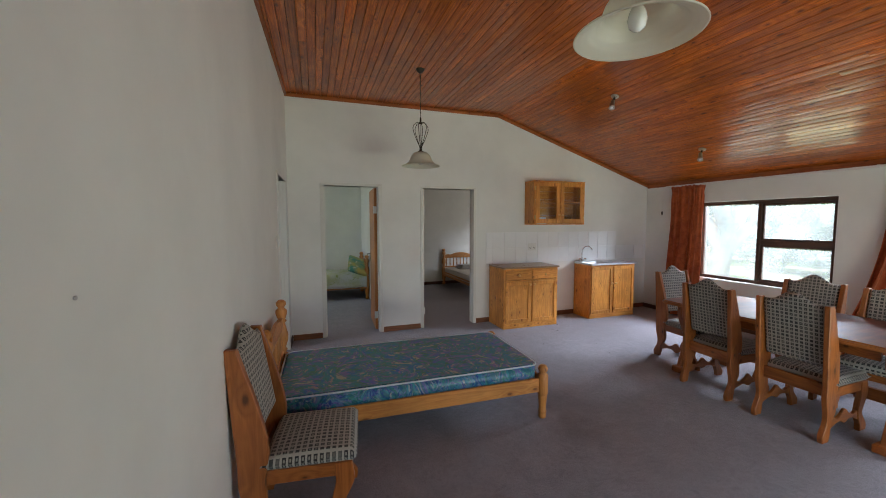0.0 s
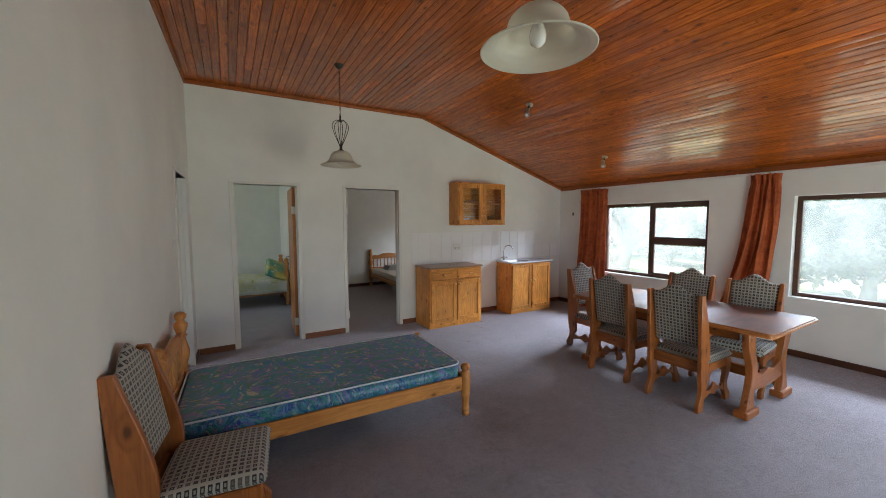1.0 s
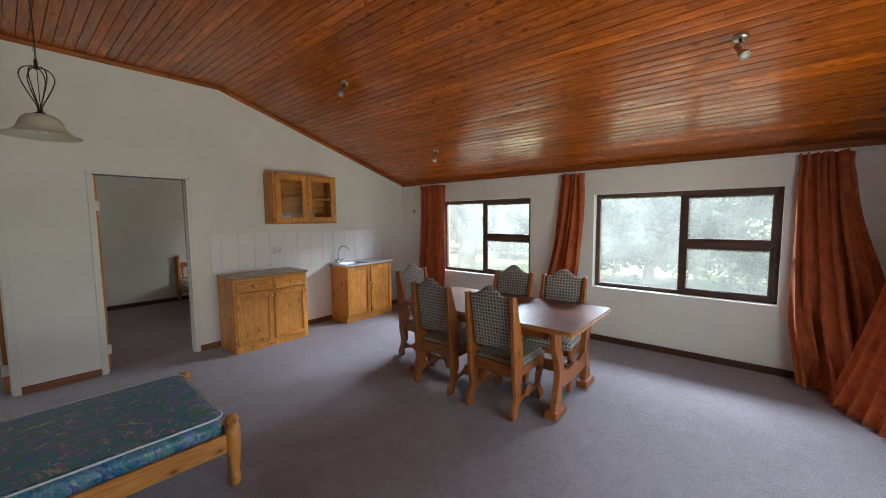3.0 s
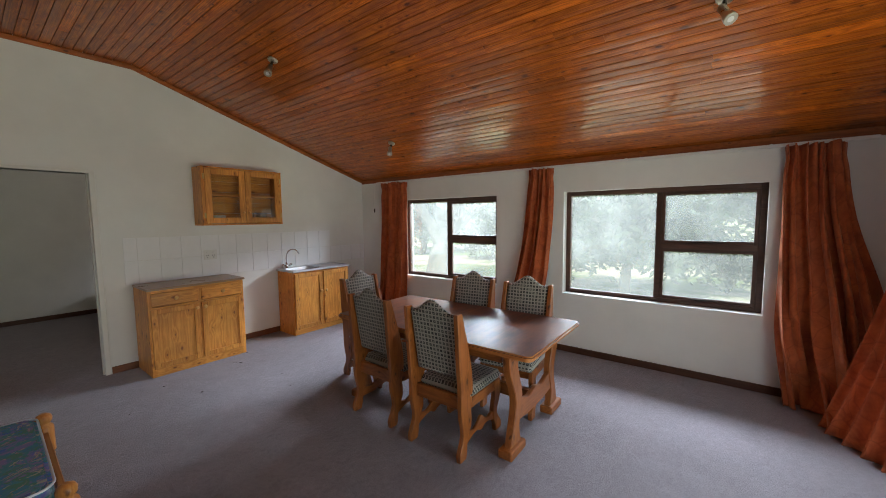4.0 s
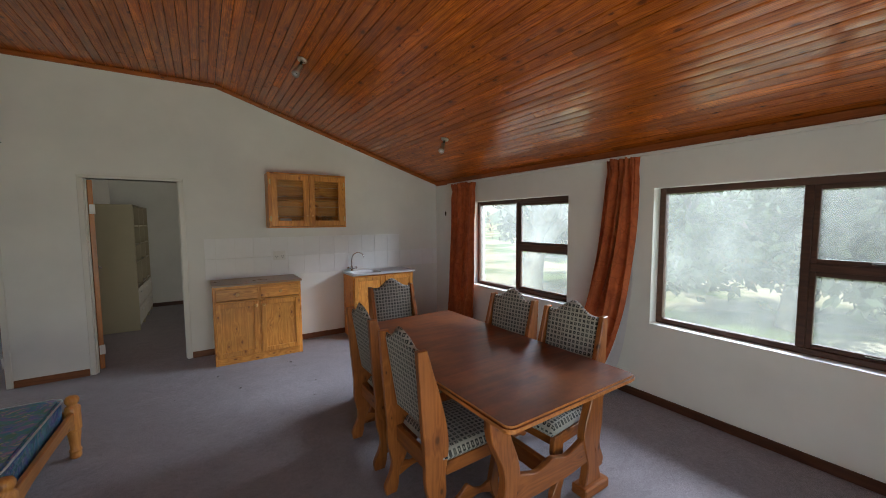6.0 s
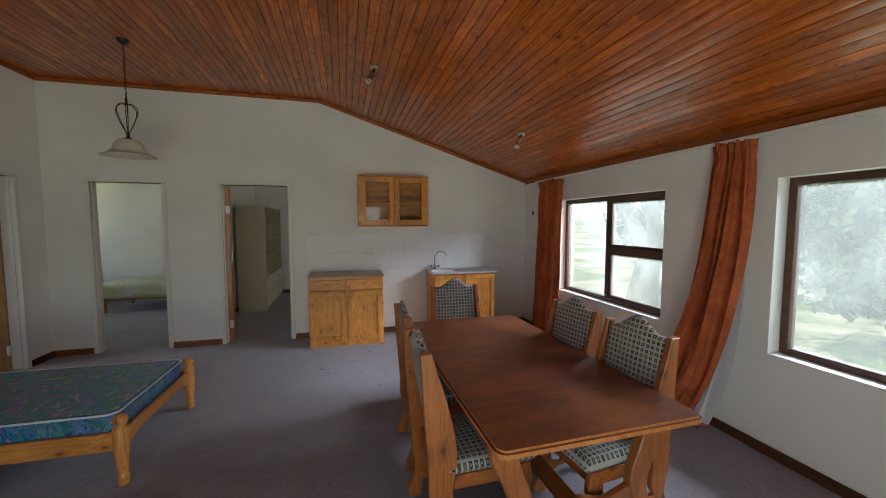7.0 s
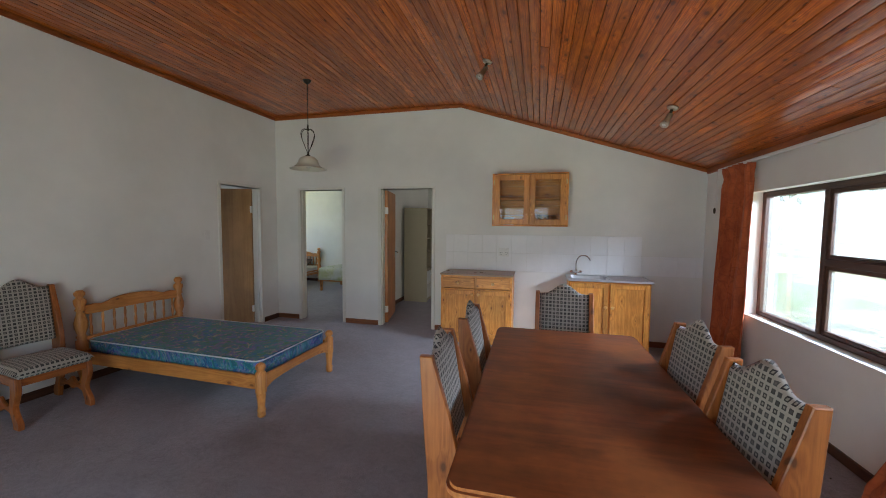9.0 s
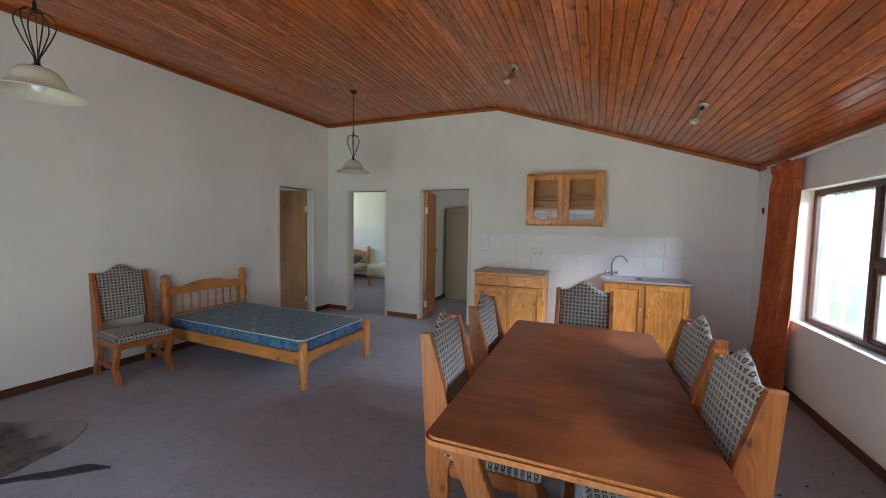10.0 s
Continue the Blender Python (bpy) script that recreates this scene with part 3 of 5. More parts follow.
def board_ceiling():
    """Narrow tongue-and-groove boards with V joints along y, in random lengths."""
    rng = random.Random(4)
    bm = bmesh.new()
    slope = math.hypot(XR - RIDGE, Z_FLAT - Z_EAVE)
    total = RIDGE + slope
    w, th, v = 0.073, 0.014, 0.007

    def place(s, d, y):
        if s <= RIDGE:
            return (s, y, Z_FLAT + d)
        k = (s - RIDGE) / slope
        c, n = (XR - RIDGE) / slope, (Z_FLAT - Z_EAVE) / slope
        return (RIDGE + k * (XR - RIDGE) + d * n, y, Z_FLAT - k * (Z_FLAT - Z_EAVE) + d * c)

    step = RIDGE / round(RIDGE / w)
    edges = list(np.arange(-3 * step, RIDGE - 0.02, step)) + list(RIDGE + np.arange(0, slope + 0.01, slope / round(slope / w)))
    for s0, s1 in zip(edges, edges[1:]):
        y = YN
        while y < YB - 1e-6:
            y2 = min(YB, y + rng.choice((rng.uniform(0.5, 1.4), rng.uniform(1.2, 2.8), rng.uniform(2.0, 4.5))))
            if YB - y2 < 0.3:
                y2 = YB
            l0, l1, l2, l3 = (rng.uniform(0, 0.0024) for _ in range(4))
            crown = rng.uniform(0.0002, 0.0013)
            ends = []
            for p, q, yy in ((l0, l1, y + 0.0008), (l2, l3, y2 - 0.0008)):
                sec = [(s0 + 0.0005, th), (s0 + 0.0005, v + p), (s0 + 0.003, p), (s0 + 0.3 * (s1 - s0), p - crown), (s0 + 0.7 * (s1 - s0), q - crown), (s1 - 0.003, q), (s1 - 0.0005, v + q), (s1 - 0.0005, th)]
                ends.append([bm.verts.new(place(s, d, yy)) for s, d in sec])
            a, b = ends
            bm.faces.new(a)
            bm.faces.new(b[::-1])
            for k in range(8):
                bm.faces.new((a[k], b[k], b[(k + 1) % 8], a[(k + 1) % 8]))
            y = y2
    bmesh.ops.recalc_face_normals(bm, faces=bm.faces[:])
    return bm


setting("ceiling", board_ceiling(), M_CEIL, "varnished orange-brown knotty pine board ceiling, flat then sloping", "wooden ceiling")
setting("ceiling_backing", bm_prism([(-0.3, Z_FLAT + 0.014), (RIDGE, Z_FLAT + 0.014), (XR, Z_EAVE + 0.014), (XR, Z_EAVE + 0.03), (RIDGE, Z_FLAT + 0.03), (-0.3, Z_FLAT + 0.03)], "y", YN, YB), M_DARK, "dark backing above the boards", "ceiling")


def cornices():
    h, d = 0.045, 0.022
    bm = bm_prism([(0, Z_FLAT - h), (RIDGE, Z_FLAT - h), (XR, Z_EAVE - h), (XR, Z_EAVE - 0.002), (RIDGE, Z_FLAT - 0.002), (0, Z_FLAT - 0.002)], "y", YB - d, YB, 0.004)
    setting("trim_north", bm, wood("cornice_x", "x", (0.50, 0.15, 0.03), (0.34, 0.085, 0.017), 0.4), "pine cornice along the gable wall", "cornice")
    setting("trim_west", bm_box(0, d, YN, YB - d - 0.002, Z_FLAT - h, Z_FLAT - 0.002, 0.004), M_CORNICE, "pine cornice along the long wall", "cornice").matrix_basis = SLANT
    setting("trim_east", bm_box(XR - d, XR, YN, YB - d - 0.002, Z_EAVE - h - 0.018, Z_EAVE + 0.004, 0.004), M_CORNICE, "pine cornice above the windows", "cornice")


cornices()


def skirting():
    h, d = 0.072, 0.016
    # same wood as skirting_warm, with backlit shade put into its colour
    m_shaded = wood("skirting_shaded_y", "y", (0.11, 0.04, 0.018), (0.06, 0.02, 0.009), 0.45, 0)
    warm = wood("skirting_warm", "x", (0.24, 0.085, 0.03), (0.15, 0.05, 0.018), 0.45, 0)
    for a, b in ((0.018, D1[0] - 0.04), (D1[1] + 0.04, D2[0] - 0.04), (D2[1] + 0.04, XR - 0.018)):
        setting("baseboard", bm_box(a, b, YB - d, YB, 0, h, 0.004), warm, "brown stained wooden skirting board", "skirting board")
    for a, b in ((YN, D0[0] - 0.04), (D0[1] + 0.04, YB)):
        setting("baseboard", bm_box(0, d, a, b, 0, h, 0.004), m_shaded, "brown wooden skirting board with shade put into its dark colour", "skirting board").matrix_basis = SLANT
    setting("baseboard", bm_box(XR - d, XR, YN, YB, 0, h, 0.004), m_shaded, "brown wooden skirting board with shade put into its dark colour", "skirting board")
    setting("baseboard", bm_box(PX + 0.05, XR, YF - d, YF, 0, h, 0.004), M_SKIRT_SHADED, "brown wooden skirting board with shade put into its dark colour", "skirting board")
    setting("baseboard", bm_box(-3.2, PX - 0.05, YF - d, YF, 0, h, 0.004), M_SKIRT_SHADED, "brown wooden skirting board with shade put into its dark colour", "skirting board")
    setting("baseboard", bm_box(PX + 0.05, PX + 0.05 + d, YB + T + 0.02, YF - d, 0, h, 0.004), m_shaded, "brown wooden skirting board with shade put into its dark colour", "skirting board")


skirting()


def door(name, at, width, leaf_side, angle, label, veneer=M_DOOR):
    """A steel-framed doorway in local x 0..width, the wall in y 0..T; the leaf is hung at x = 0 (side 0) or x = width (side 1) and swings to +y."""
    d = thing(name, label, "door", kind="structure", at=at)
    f, p = 0.035, 0.012
    for a, b in ((-f, 0.012), (width - 0.012, width + f)):
        part("jamb", bm_box(a, b, -p, T + p, 0, DOOR_H, 0.004), M_JAMB, d, "cream painted steel jamb")
    part("head", bm_box(-f, width + f, -p, T + p, DOOR_H, DOOR_H + f, 0.004), M_JAMB, d, "cream painted steel head")
    part("stop", bm_box(0.012, 0.024, 0.03, 0.06, 0, DOOR_H, 0.002), M_JAMB, d)
    part("stop", bm_box(width - 0.024, width - 0.012, 0.03, 0.06, 0, DOOR_H, 0.002), M_JAMB, d)
    lw = width - 0.034
    turn = Matrix.Translation((0.017, T + 0.004, 0)) @ Matrix.Rotation(radians(angle), 4, "Z") if leaf_side == 0 else Matrix.Translation((width - 0.017, T + 0.004, 0)) @ Matrix.Rotation(radians(-angle), 4, "Z") @ Matrix.Scale(-1, 4, (1, 0, 0))
    bm = bm_box(0, lw, -0.04, 0, 0.012, DOOR_H - 0.006, 0.002)
    bmesh.ops.transform(bm, matrix=turn, verts=bm.verts[:])
    bmesh.ops.recalc_face_normals(bm, faces=bm.faces[:])
    leaf = part("leaf", bm, veneer, d, "brown veneered flush door leaf, open")
    for z in (0.22, 1.72):
        bm = bm_box(-0.006, 0.018, -0.046, -0.040, z - 0.045, z + 0.045, 0.001)
        bm = bm_box(-0.01, 0.012, -0.05, -0.004, z - 0.05, z + 0.05, 0.002, bm)
        bmesh.ops.transform(bm, matrix=turn, verts=bm.verts[:])
        part("hinge", bm, M_WHITE, d, "pale painted steel hinge")
    for s in (-0.04, 0.0):
        q = -1 if s < 0 else 1
        bm = bm_box(lw - 0.075, lw - 0.035, s, s + q * 0.005, 0.93, 1.12, 0.001)
        bm = bm_tube([(lw - 0.055, s, 1.05), (lw - 0.055, s + q * 0.045, 1.05), (lw - 0.075, s + q * 0.055, 1.05), (lw - 0.16, s + q * 0.055, 1.045)], 0.008, 8, bm)
        bmesh.ops.transform(bm, matrix=turn, verts=bm.verts[:])
        part("handle", bm, M_CHROME, leaf, "chrome lever handle")
    return d


door("door_1", pose(D1[0], YB, 0), D1[1] - D1[0], 1, 93, "open brown veneered door, its orange put in for warm light, in a cream steel frame", M_DOOR_LIT)
door("door_2", pose(D2[0], YB, 0), D2[1] - D2[0], 0, 103, "open brown veneered door, its orange put in for warm light, in a cream steel frame", M_DOOR_LIT)
door("door_3", SLANT @ pose(0, D0[0], 0, 0, 0, 90), D0[1] - D0[0], 1, 71, "open brown veneered door in a cream steel frame")


def window(name, y0, y1, z0, z1, label, split=0.53, at=None):
    """Dark timber window in the east wall: one fixed light and two stacked ones."""
    w = thing(name, label, "window", kind="structure", at=at or pose(XR + 0.10, y0, z0))
    W, H = y1 - y0, z1 - z0
    f, d = 0.048, 0.065
    part("sill", bm_box(-0.10 + 0.002, 0.12, 0.001, W - 0.001, -0.003, 0.004, 0.001), M_REVEAL, w, "white plastered sill")
    part("frame", bm_box(0, d, 0, f, 0.004, H, 0.004), M_FRAME, w)
    part("frame", bm_box(0, d, W - f, W, 0.004, H, 0.004), M_FRAME, w)
    part("frame", bm_box(0, d, f, W - f, H - f, H, 0.004), M_FRAME, w)
    part("frame", bm_box(0, d, f, W - f, 0.004, 0.004 + f * 0.9, 0.004), M_FRAME, w)
    m = W * split
    part("mullion", bm_box(0.002, d - 0.002, m - 0.024, m + 0.024, f * 0.9 + 0.004, H - f, 0.004), M_FRAME, w)
    t = H * 0.50
    part("transom", bm_box(0.002, d - 0.002, f, m - 0.024, t - 0.026, t + 0.026, 0.004), M_FRAME, w)
    for k, (a, b, lo, hi, s) in enumerate(((m + 0.024, W - f, f * 0.9 + 0.004, H - f, 0.0), (f, m - 0.024, t + 0.026, H - f, 0.03), (f, m - 0.024, f * 0.9 + 0.004, t - 0.026, 0.03))):
        if s:
            bm = bm_box(0.012, 0.055, a, a + s, lo, hi, 0.003)
            bm = bm_box(0.012, 0.055, b - s, b, lo, hi, 0.003, bm)
            bm = bm_box(0.012, 0.055, a + s, b - s, hi - s, hi, 0.003, bm)
            bm = bm_box(0.012, 0.055, a + s, b - s, lo, lo + s, 0.003, bm)
            sash = part("sash", bm, M_FRAME, w)
            part("stay", bm_tube([(0.006, (a + b) / 2 - 0.11, lo + s * 0.6), (0.004, (a + b) / 2 + 0.11, lo + s * 0.6)], 0.006, 6), M_IRON, sash, "dark metal stay bar")
        pane = part("pane", bm_box(0.030, 0.034, a + s - 0.004, b - s + 0.004, lo + s - 0.004, hi - s + 0.004), M_GLASS, w, "glass pane with glare haze and dust")
        pane.visible_shadow = False
    return w


window("window_1", *W1, *WZ, "dark brown timber window with hazy panes", 0.514)
window("window_2", *W2, *WZ, "dark brown timber window with hazy panes", 0.47)
window("window_3", *W3, 0.06, 2.06, "wide dark brown timber glass door with hazy panes", at=pose(W3[0], YN - 0.10, 0.06, 0, 0, -90))


# ---- dining furniture ----
def lean_x(z):
    return 0.062 - 0.085 * max(0.0, z - 0.45) / 0.52


def backrest_mesh(w=0.382):
    """Padded back panel with an ogee crest, leaning backwards."""
    bm = bmesh.new()
    n, k = 22, 20

    def crest(u):
        a = abs(u)
        return 0.967 + 0.072 * (0.5 + 0.5 * math.cos(math.pi * min(1.0, a / 0.78))) - 0.006 * a

    rings = {}
    for side in (1, -1):
        for i in range(n + 1):
            u = 2 * i / n - 1
            for j in range(k + 1):
                v = j / k
                z = 0.515 + (crest(u) - 0.515) * v
                e = min((1 - abs(u)) * w / 2, v * 0.5, (1 - v) * 0.5)
                h = math.sqrt(max(0.0, 1 - (1 - min(1.0, e / 0.018)) ** 2))
                puff = 0.006 * (1 - u * u) * (1 - (2 * v - 1) ** 2)
                rings[side, i, j] = bm.verts.new((lean_x(z) + side * (0.017 * h + (puff if side > 0 else 0.3 * puff)), u * w / 2, z))
    for side in (1, -1):
        for i in range(n):
            for j in range(k):
                q = [rings[side, i, j], rings[side, i + 1, j], rings[side, i + 1, j + 1], rings[side, i, j + 1]]
                bm.faces.new(q).smooth = True
    bmesh.ops.remove_doubles(bm, verts=bm.verts[:], dist=1e-5)
    bmesh.ops.recalc_face_normals(bm, faces=bm.faces[:])
    return bm


def build_chair(label, group):
    """Facing +x; rear feet at x = 0."""
    c = thing("dining_chair", label, "chair", group)
    hw = 0.223
    rear = [(0, -0.035, 0.03), (0.045, -0.042, 0.042), (0.085, -0.026, 0.046), (0.125, -0.006, 0.052), (0.165, 0.004, 0.072), (0.21, 0.0, 0.096), (0.27, -0.014, 0.098), (0.33, -0.022, 0.094), (0.40, -0.022, 0.108), (0.48, -0.026, 0.114), (0.58, -0.034, 0.102), (0.73, -0.045, 0.066), (0.86, -0.053, 0.026), (0.970, -0.060, -0.006)]
    front = [(0, 0.43, 0.505), (0.045, 0.425, 0.508), (0.085, 0.405, 0.482), (0.125, 0.392, 0.452), (0.165, 0.388, 0.448), (0.22, 0.40, 0.476), (0.28, 0.414, 0.502), (0.33, 0.412, 0.50), (0.378, 0.41, 0.492)]
    side = [(0.045, 0.085, 0.175), (0.095, 0.105, 0.162), (0.14, 0.12, 0.15), (0.19, 0.12, 0.172), (0.235, 0.10, 0.205), (0.28, 0.12, 0.172), (0.33, 0.12, 0.15), (0.375, 0.105, 0.162), (0.43, 0.085, 0.175)]
    for s in (-1, 1):
        y0, y1 = sorted((s * hw, s * (hw - 0.034)))
        part("rear_upright", bm_band(rear, "y", y0, y1), M_OAK["z"], c)
        part("front_leg", bm_band(front, "y", y0, y1), M_OAK["z"], c)
        part("side_stretcher", bm_band(side, "y", y0 + 0.006, y1 - 0.006, upright=False), M_OAK["x"], c)
        part("side_rail", bm_box(0.10, 0.415, y0 + 0.004, y1 - 0.004, 0.312, 0.380, 0.003), M_OAK["x"], c)
    part("front_rail", bm_box(0.452, 0.478, -hw + 0.034, hw - 0.034, 0.312, 0.380, 0.003), M_OAK["y"], c)
    part("rear_rail", bm_box(0.03, 0.055, -hw + 0.034, hw - 0.034, 0.312, 0.405, 0.003), M_OAK["y"], c)
    part("seat_cushion", bm_cushion(0.075, 0.518, -0.228, 0.228, 0.372, 0.440, 0.028, 0.018), M_FAB_SEAT, c, "grey woven cushion with dark squares")
    part("backrest", backrest_mesh(), M_FAB_BACK, c, "grey woven padded back with dark squares")
    return c


CHAIR = "stained pine dining chair with grey square-patterned upholstery, at the table"
first = build_chair(CHAIR, "chairs round the table")
first.matrix_basis = pose(3.645, 1.66, 0, 0, 0, 1.0)
copy_thing(first, pose(3.672, 2.305, 0, 0, 0, -0.5))
copy_thing(first, pose(4.832, 1.56, 0, 0, 0, 186))
copy_thing(first, pose(4.828, 2.135, 0, 0, 0, 187))
copy_thing(first, pose(4.264, 3.135, 0, 0, 0, -91))
lone = copy_thing(first, pose(-0.004, 2.035, 0, 0, 0, -7))
tagged(lone, "stained pine chair with grey square-patterned upholstery beside the bed", "chair", "chair by the bed")


def rounded(x0, x1, y0, y1, r, n=6):
    pts = []
    for cx, cy, a in ((x1 - r, y1 - r, 0), (x0 + r, y1 - r, 90), (x0 + r, y0 + r, 180), (x1 - r, y0 + r, 270)):
        pts += [(cx + r * math.cos(radians(a + 90 * k / n)), cy + r * math.sin(radians(a + 90 * k / n))) for k in range(n + 1)]
    return pts


def build_table():
    t = thing("dining_table", "long brown stained wooden trestle dining table with a worn top", "table", at=pose(4.264, 1.97, 0, 0, 0, 0.9))
    hx, hy, top, th = 0.487, 0.918, 0.727, 0.038
    top_board = part("tabletop", bm_prism(rounded(-hx, hx, -hy, hy, 0.05), "z", top - th, top, 0.011, seg=4), M_TOP, t, "dark worn polished top with a paler rounded edge")
    top_board.data.materials.append(wood("table_edge_pine", "y", (0.52, 0.20, 0.055), (0.36, 0.12, 0.028), 0.35))
    for p in top_board.data.polygons:
        p.material_index = 1 if p.normal.z < 0.5 else 0
    for s in (-1, 1):
        part("apron", bm_box(s * 0.36 - 0.012, s * 0.36 + 0.012, -0.66, 0.66, 0.60, top - th - 0.001, 0.003), M_OAK["y"], t)
    leg = [(0.06, -0.075, 0.075), (0.11, -0.06, 0.06), (0.18, -0.036, 0.052), (0.26, -0.012, 0.075), (0.34, -0.002, 0.094), (0.42, -0.02, 0.085), (0.50, -0.058, 0.055), (0.57, -0.088, 0.03), (0.63, -0.098, 0.028), (0.688, -0.10, 0.06)]
    for e in (-1, 1):
        y = e * 0.73
        for s in (-1, 1):
            rows = [(z, s * 0.345 + min(s * a * -1, s * b * -1), s * 0.345 + max(s * a * -1, s * b * -1)) for z, a, b in leg]
            part("leg", bm_band(rows, "y", y - 0.026, y + 0.026, bevel=0.005), M_OAK["z"], t)
            part("foot", bm_box(s * 0.352 - 0.11, s * 0.352 + 0.11, y - 0.05, y + 0.05, 0, 0.06, 0.008), M_OAK["x"], t)
        part("cross_board", bm_band([(-0.30, 0.20, 0.36), (-0.22, 0.19, 0.33), (-0.12, 0.18, 0.30), (-0.05, 0.18, 0.315), (0, 0.18, 0.33), (0.05, 0.18, 0.315), (0.12, 0.18, 0.30), (0.22, 0.19, 0.33), (0.30, 0.20, 0.36)], "y", y - 0.018, y + 0.018, upright=False), M_OAK["x"], t)
        part("bearer", bm_box(-0.42, 0.42, y - 0.03, y + 0.03, 0.645, 0.688, 0.004), M_OAK["x"], t)
    part("long_stretcher", bm_box(-0.022, 0.022, -0.70, 0.70, 0.20, 0.29, 0.004), M_OAK["y"], t)


build_table()


# ---- beds ----
def post_profile(head):
    if head:
        return [(0.028, 0.0), (0.038, 0.02), (0.038, 0.045), (0.026, 0.06), (0.032, 0.10), (0.046, 0.165), (0.046, 0.195), (0.046, 0.205), (0.045, 0.42), (0.030, 0.435), (0.042, 0.455), (0.030, 0.475), (0.050, 0.545), (0.051, 0.59), (0.032, 0.665), (0.028, 0.69), (0.042, 0.705), (0.030, 0.72), (0.046, 0.77), (0.046, 0.795), (0.024, 0.82), (0.040, 0.845), (0.041, 0.865), (0.022, 0.885)]
    return [(0.024, 0.0), (0.030, 0.008), (0.031, 0.03), (0.027, 0.038), (0.033, 0.048), (0.033, 0.058), (0.026, 0.068), (0.028, 0.10), (0.033, 0.15), (0.036, 0.178), (0.030, 0.188), (0.041, 0.198), (0.041, 0.205), (0.041, 0.345), (0.036, 0.356), (0.024, 0.366), (0.036, 0.384), (0.038, 0.402), (0.030, 0.42), (0.012, 0.430)]


def build_bed(label, at, L=1.97, W=0.955):
    """Pine single bedstead: head at x = 0, length along x, width along y."""
    b = thing("bed", label, "bed", "pine beds", at=at)
    P = M_BEDPINE
    for y in (0.036, W - 0.036):
        part("head_post", bm_lathe(post_profile(True), 20, (0.036, y, 0)), P["z"], b)
        part("foot_post", bm_lathe(post_profile(False), 20, (L - 0.036, y, 0)), P["z"], b)
        part("side_rail", bm_box(0.066, L - 0.066, y - 0.012, y + 0.012, 0.215, 0.325, 0.004), P["x"], b)
    m = W / 2
    rail = [(0.06, 0.655, 0.735), (0.14, 0.655, 0.745), (0.22, 0.655, 0.738), (0.29, 0.66, 0.762), (0.38, 0.662, 0.782), (m, 0.664, 0.788)]
    rail += [(W - a, lo, hi) for a, lo, hi in rail[-2::-1]]
    part("head_rail", bm_band(rail, "x", 0.022, 0.05, upright=False), P["y"], b)
    part("lower_rail", bm_box(0.024, 0.048, 0.065, W - 0.065, 0.395, 0.45, 0.004), P["y"], b)
    part("base_rail", bm_box(0.024, 0.048, 0.065, W - 0.065, 0.215, 0.325, 0.004), P["y"], b)
    spindle = [(0.008, 0.45), (0.009, 0.47), (0.013, 0.50), (0.013, 0.53), (0.008, 0.56), (0.011, 0.59), (0.012, 0.62), (0.008, 0.66)]
    for k in range(9):
        part("spindle", bm_lathe(spindle, 10, (0.036, 0.065 + (W - 0.13) * (k + 0.5) / 9, 0)), P["z"], b)
    part("foot_rail", bm_band([(0.06, 0.20, 0.325), (0.15, 0.235, 0.325), (0.28, 0.25, 0.325), (m, 0.255, 0.325), (W - 0.28, 0.25, 0.325), (W - 0.15, 0.235, 0.325), (W - 0.06, 0.20, 0.325)], "x", L - 0.05, L - 0.022, upright=False), P["y"], b)
    for k in range(9):
        x = 0.15 + (L - 0.3) * k / 8
        part("slat", bm_box(x - 0.035, x + 0.035, 0.05, W - 0.05, 0.262, 0.276, 0.002), P["y"], b)
    return b


def build_mattress(name, label, at, L=1.86, W=0.90, th=0.15, mat=M_TICK, piping=M_PIPING):
    """A foam block with soft corners and a corded rim."""
    t = thing(name, label, "mattress", at=at)
    r = 0.07
    outline = rounded(0, L, 0, W, r, 6)
    bm = bm_prism(outline, "z", 0, th, 0.018, seg=3)
    for f in bm.faces:
        f.smooth = len(f.verts) == 4
    cover = part("cover", bm, mat, t)
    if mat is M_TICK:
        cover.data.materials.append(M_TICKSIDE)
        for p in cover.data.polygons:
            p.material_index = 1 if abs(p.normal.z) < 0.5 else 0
    for z in (0.008, th - 0.006):
        ring = [(x, y, z) for x, y in rounded(-0.003, L + 0.003, -0.003, W + 0.003, r, 6)]
        part("piping", bm_tube(ring + [ring[0]], 0.006, 6), piping, t, "pale blue corded edge")
    return t


build_bed("bare pine single bedstead with turned posts, head to the wall", pose(-0.03, 2.40, 0, 0, 0, -1.2), L=2.05, W=1.012)
build_mattress("mattress", "blue and green printed foam mattress with pale piping", pose(0.045, 2.449, 0.277, 0, 0, -1.2), L=1.91, W=0.91, th=0.155)


def quilt_material(name, base, spots):
    m = Mat(name, 0.85)
    v = m.coords()
    n = m.noise(v, 3.5, 4, 0.6)
    w = m.noise(v, 9, 4, 0.6, 1.2)
    col = m.mix(m.ramp(n, [(0.42, grey(0)), (0.6, grey(1))]), base, spots[0])
    col = m.mix(m.ramp(w, [(0.6, grey(0)), (0.68, grey(1))]), col, spots[1])
    m.color(col)
    m.bump(m.noise(v, 26, 4), 0.5, 0.01)
    return m.mat


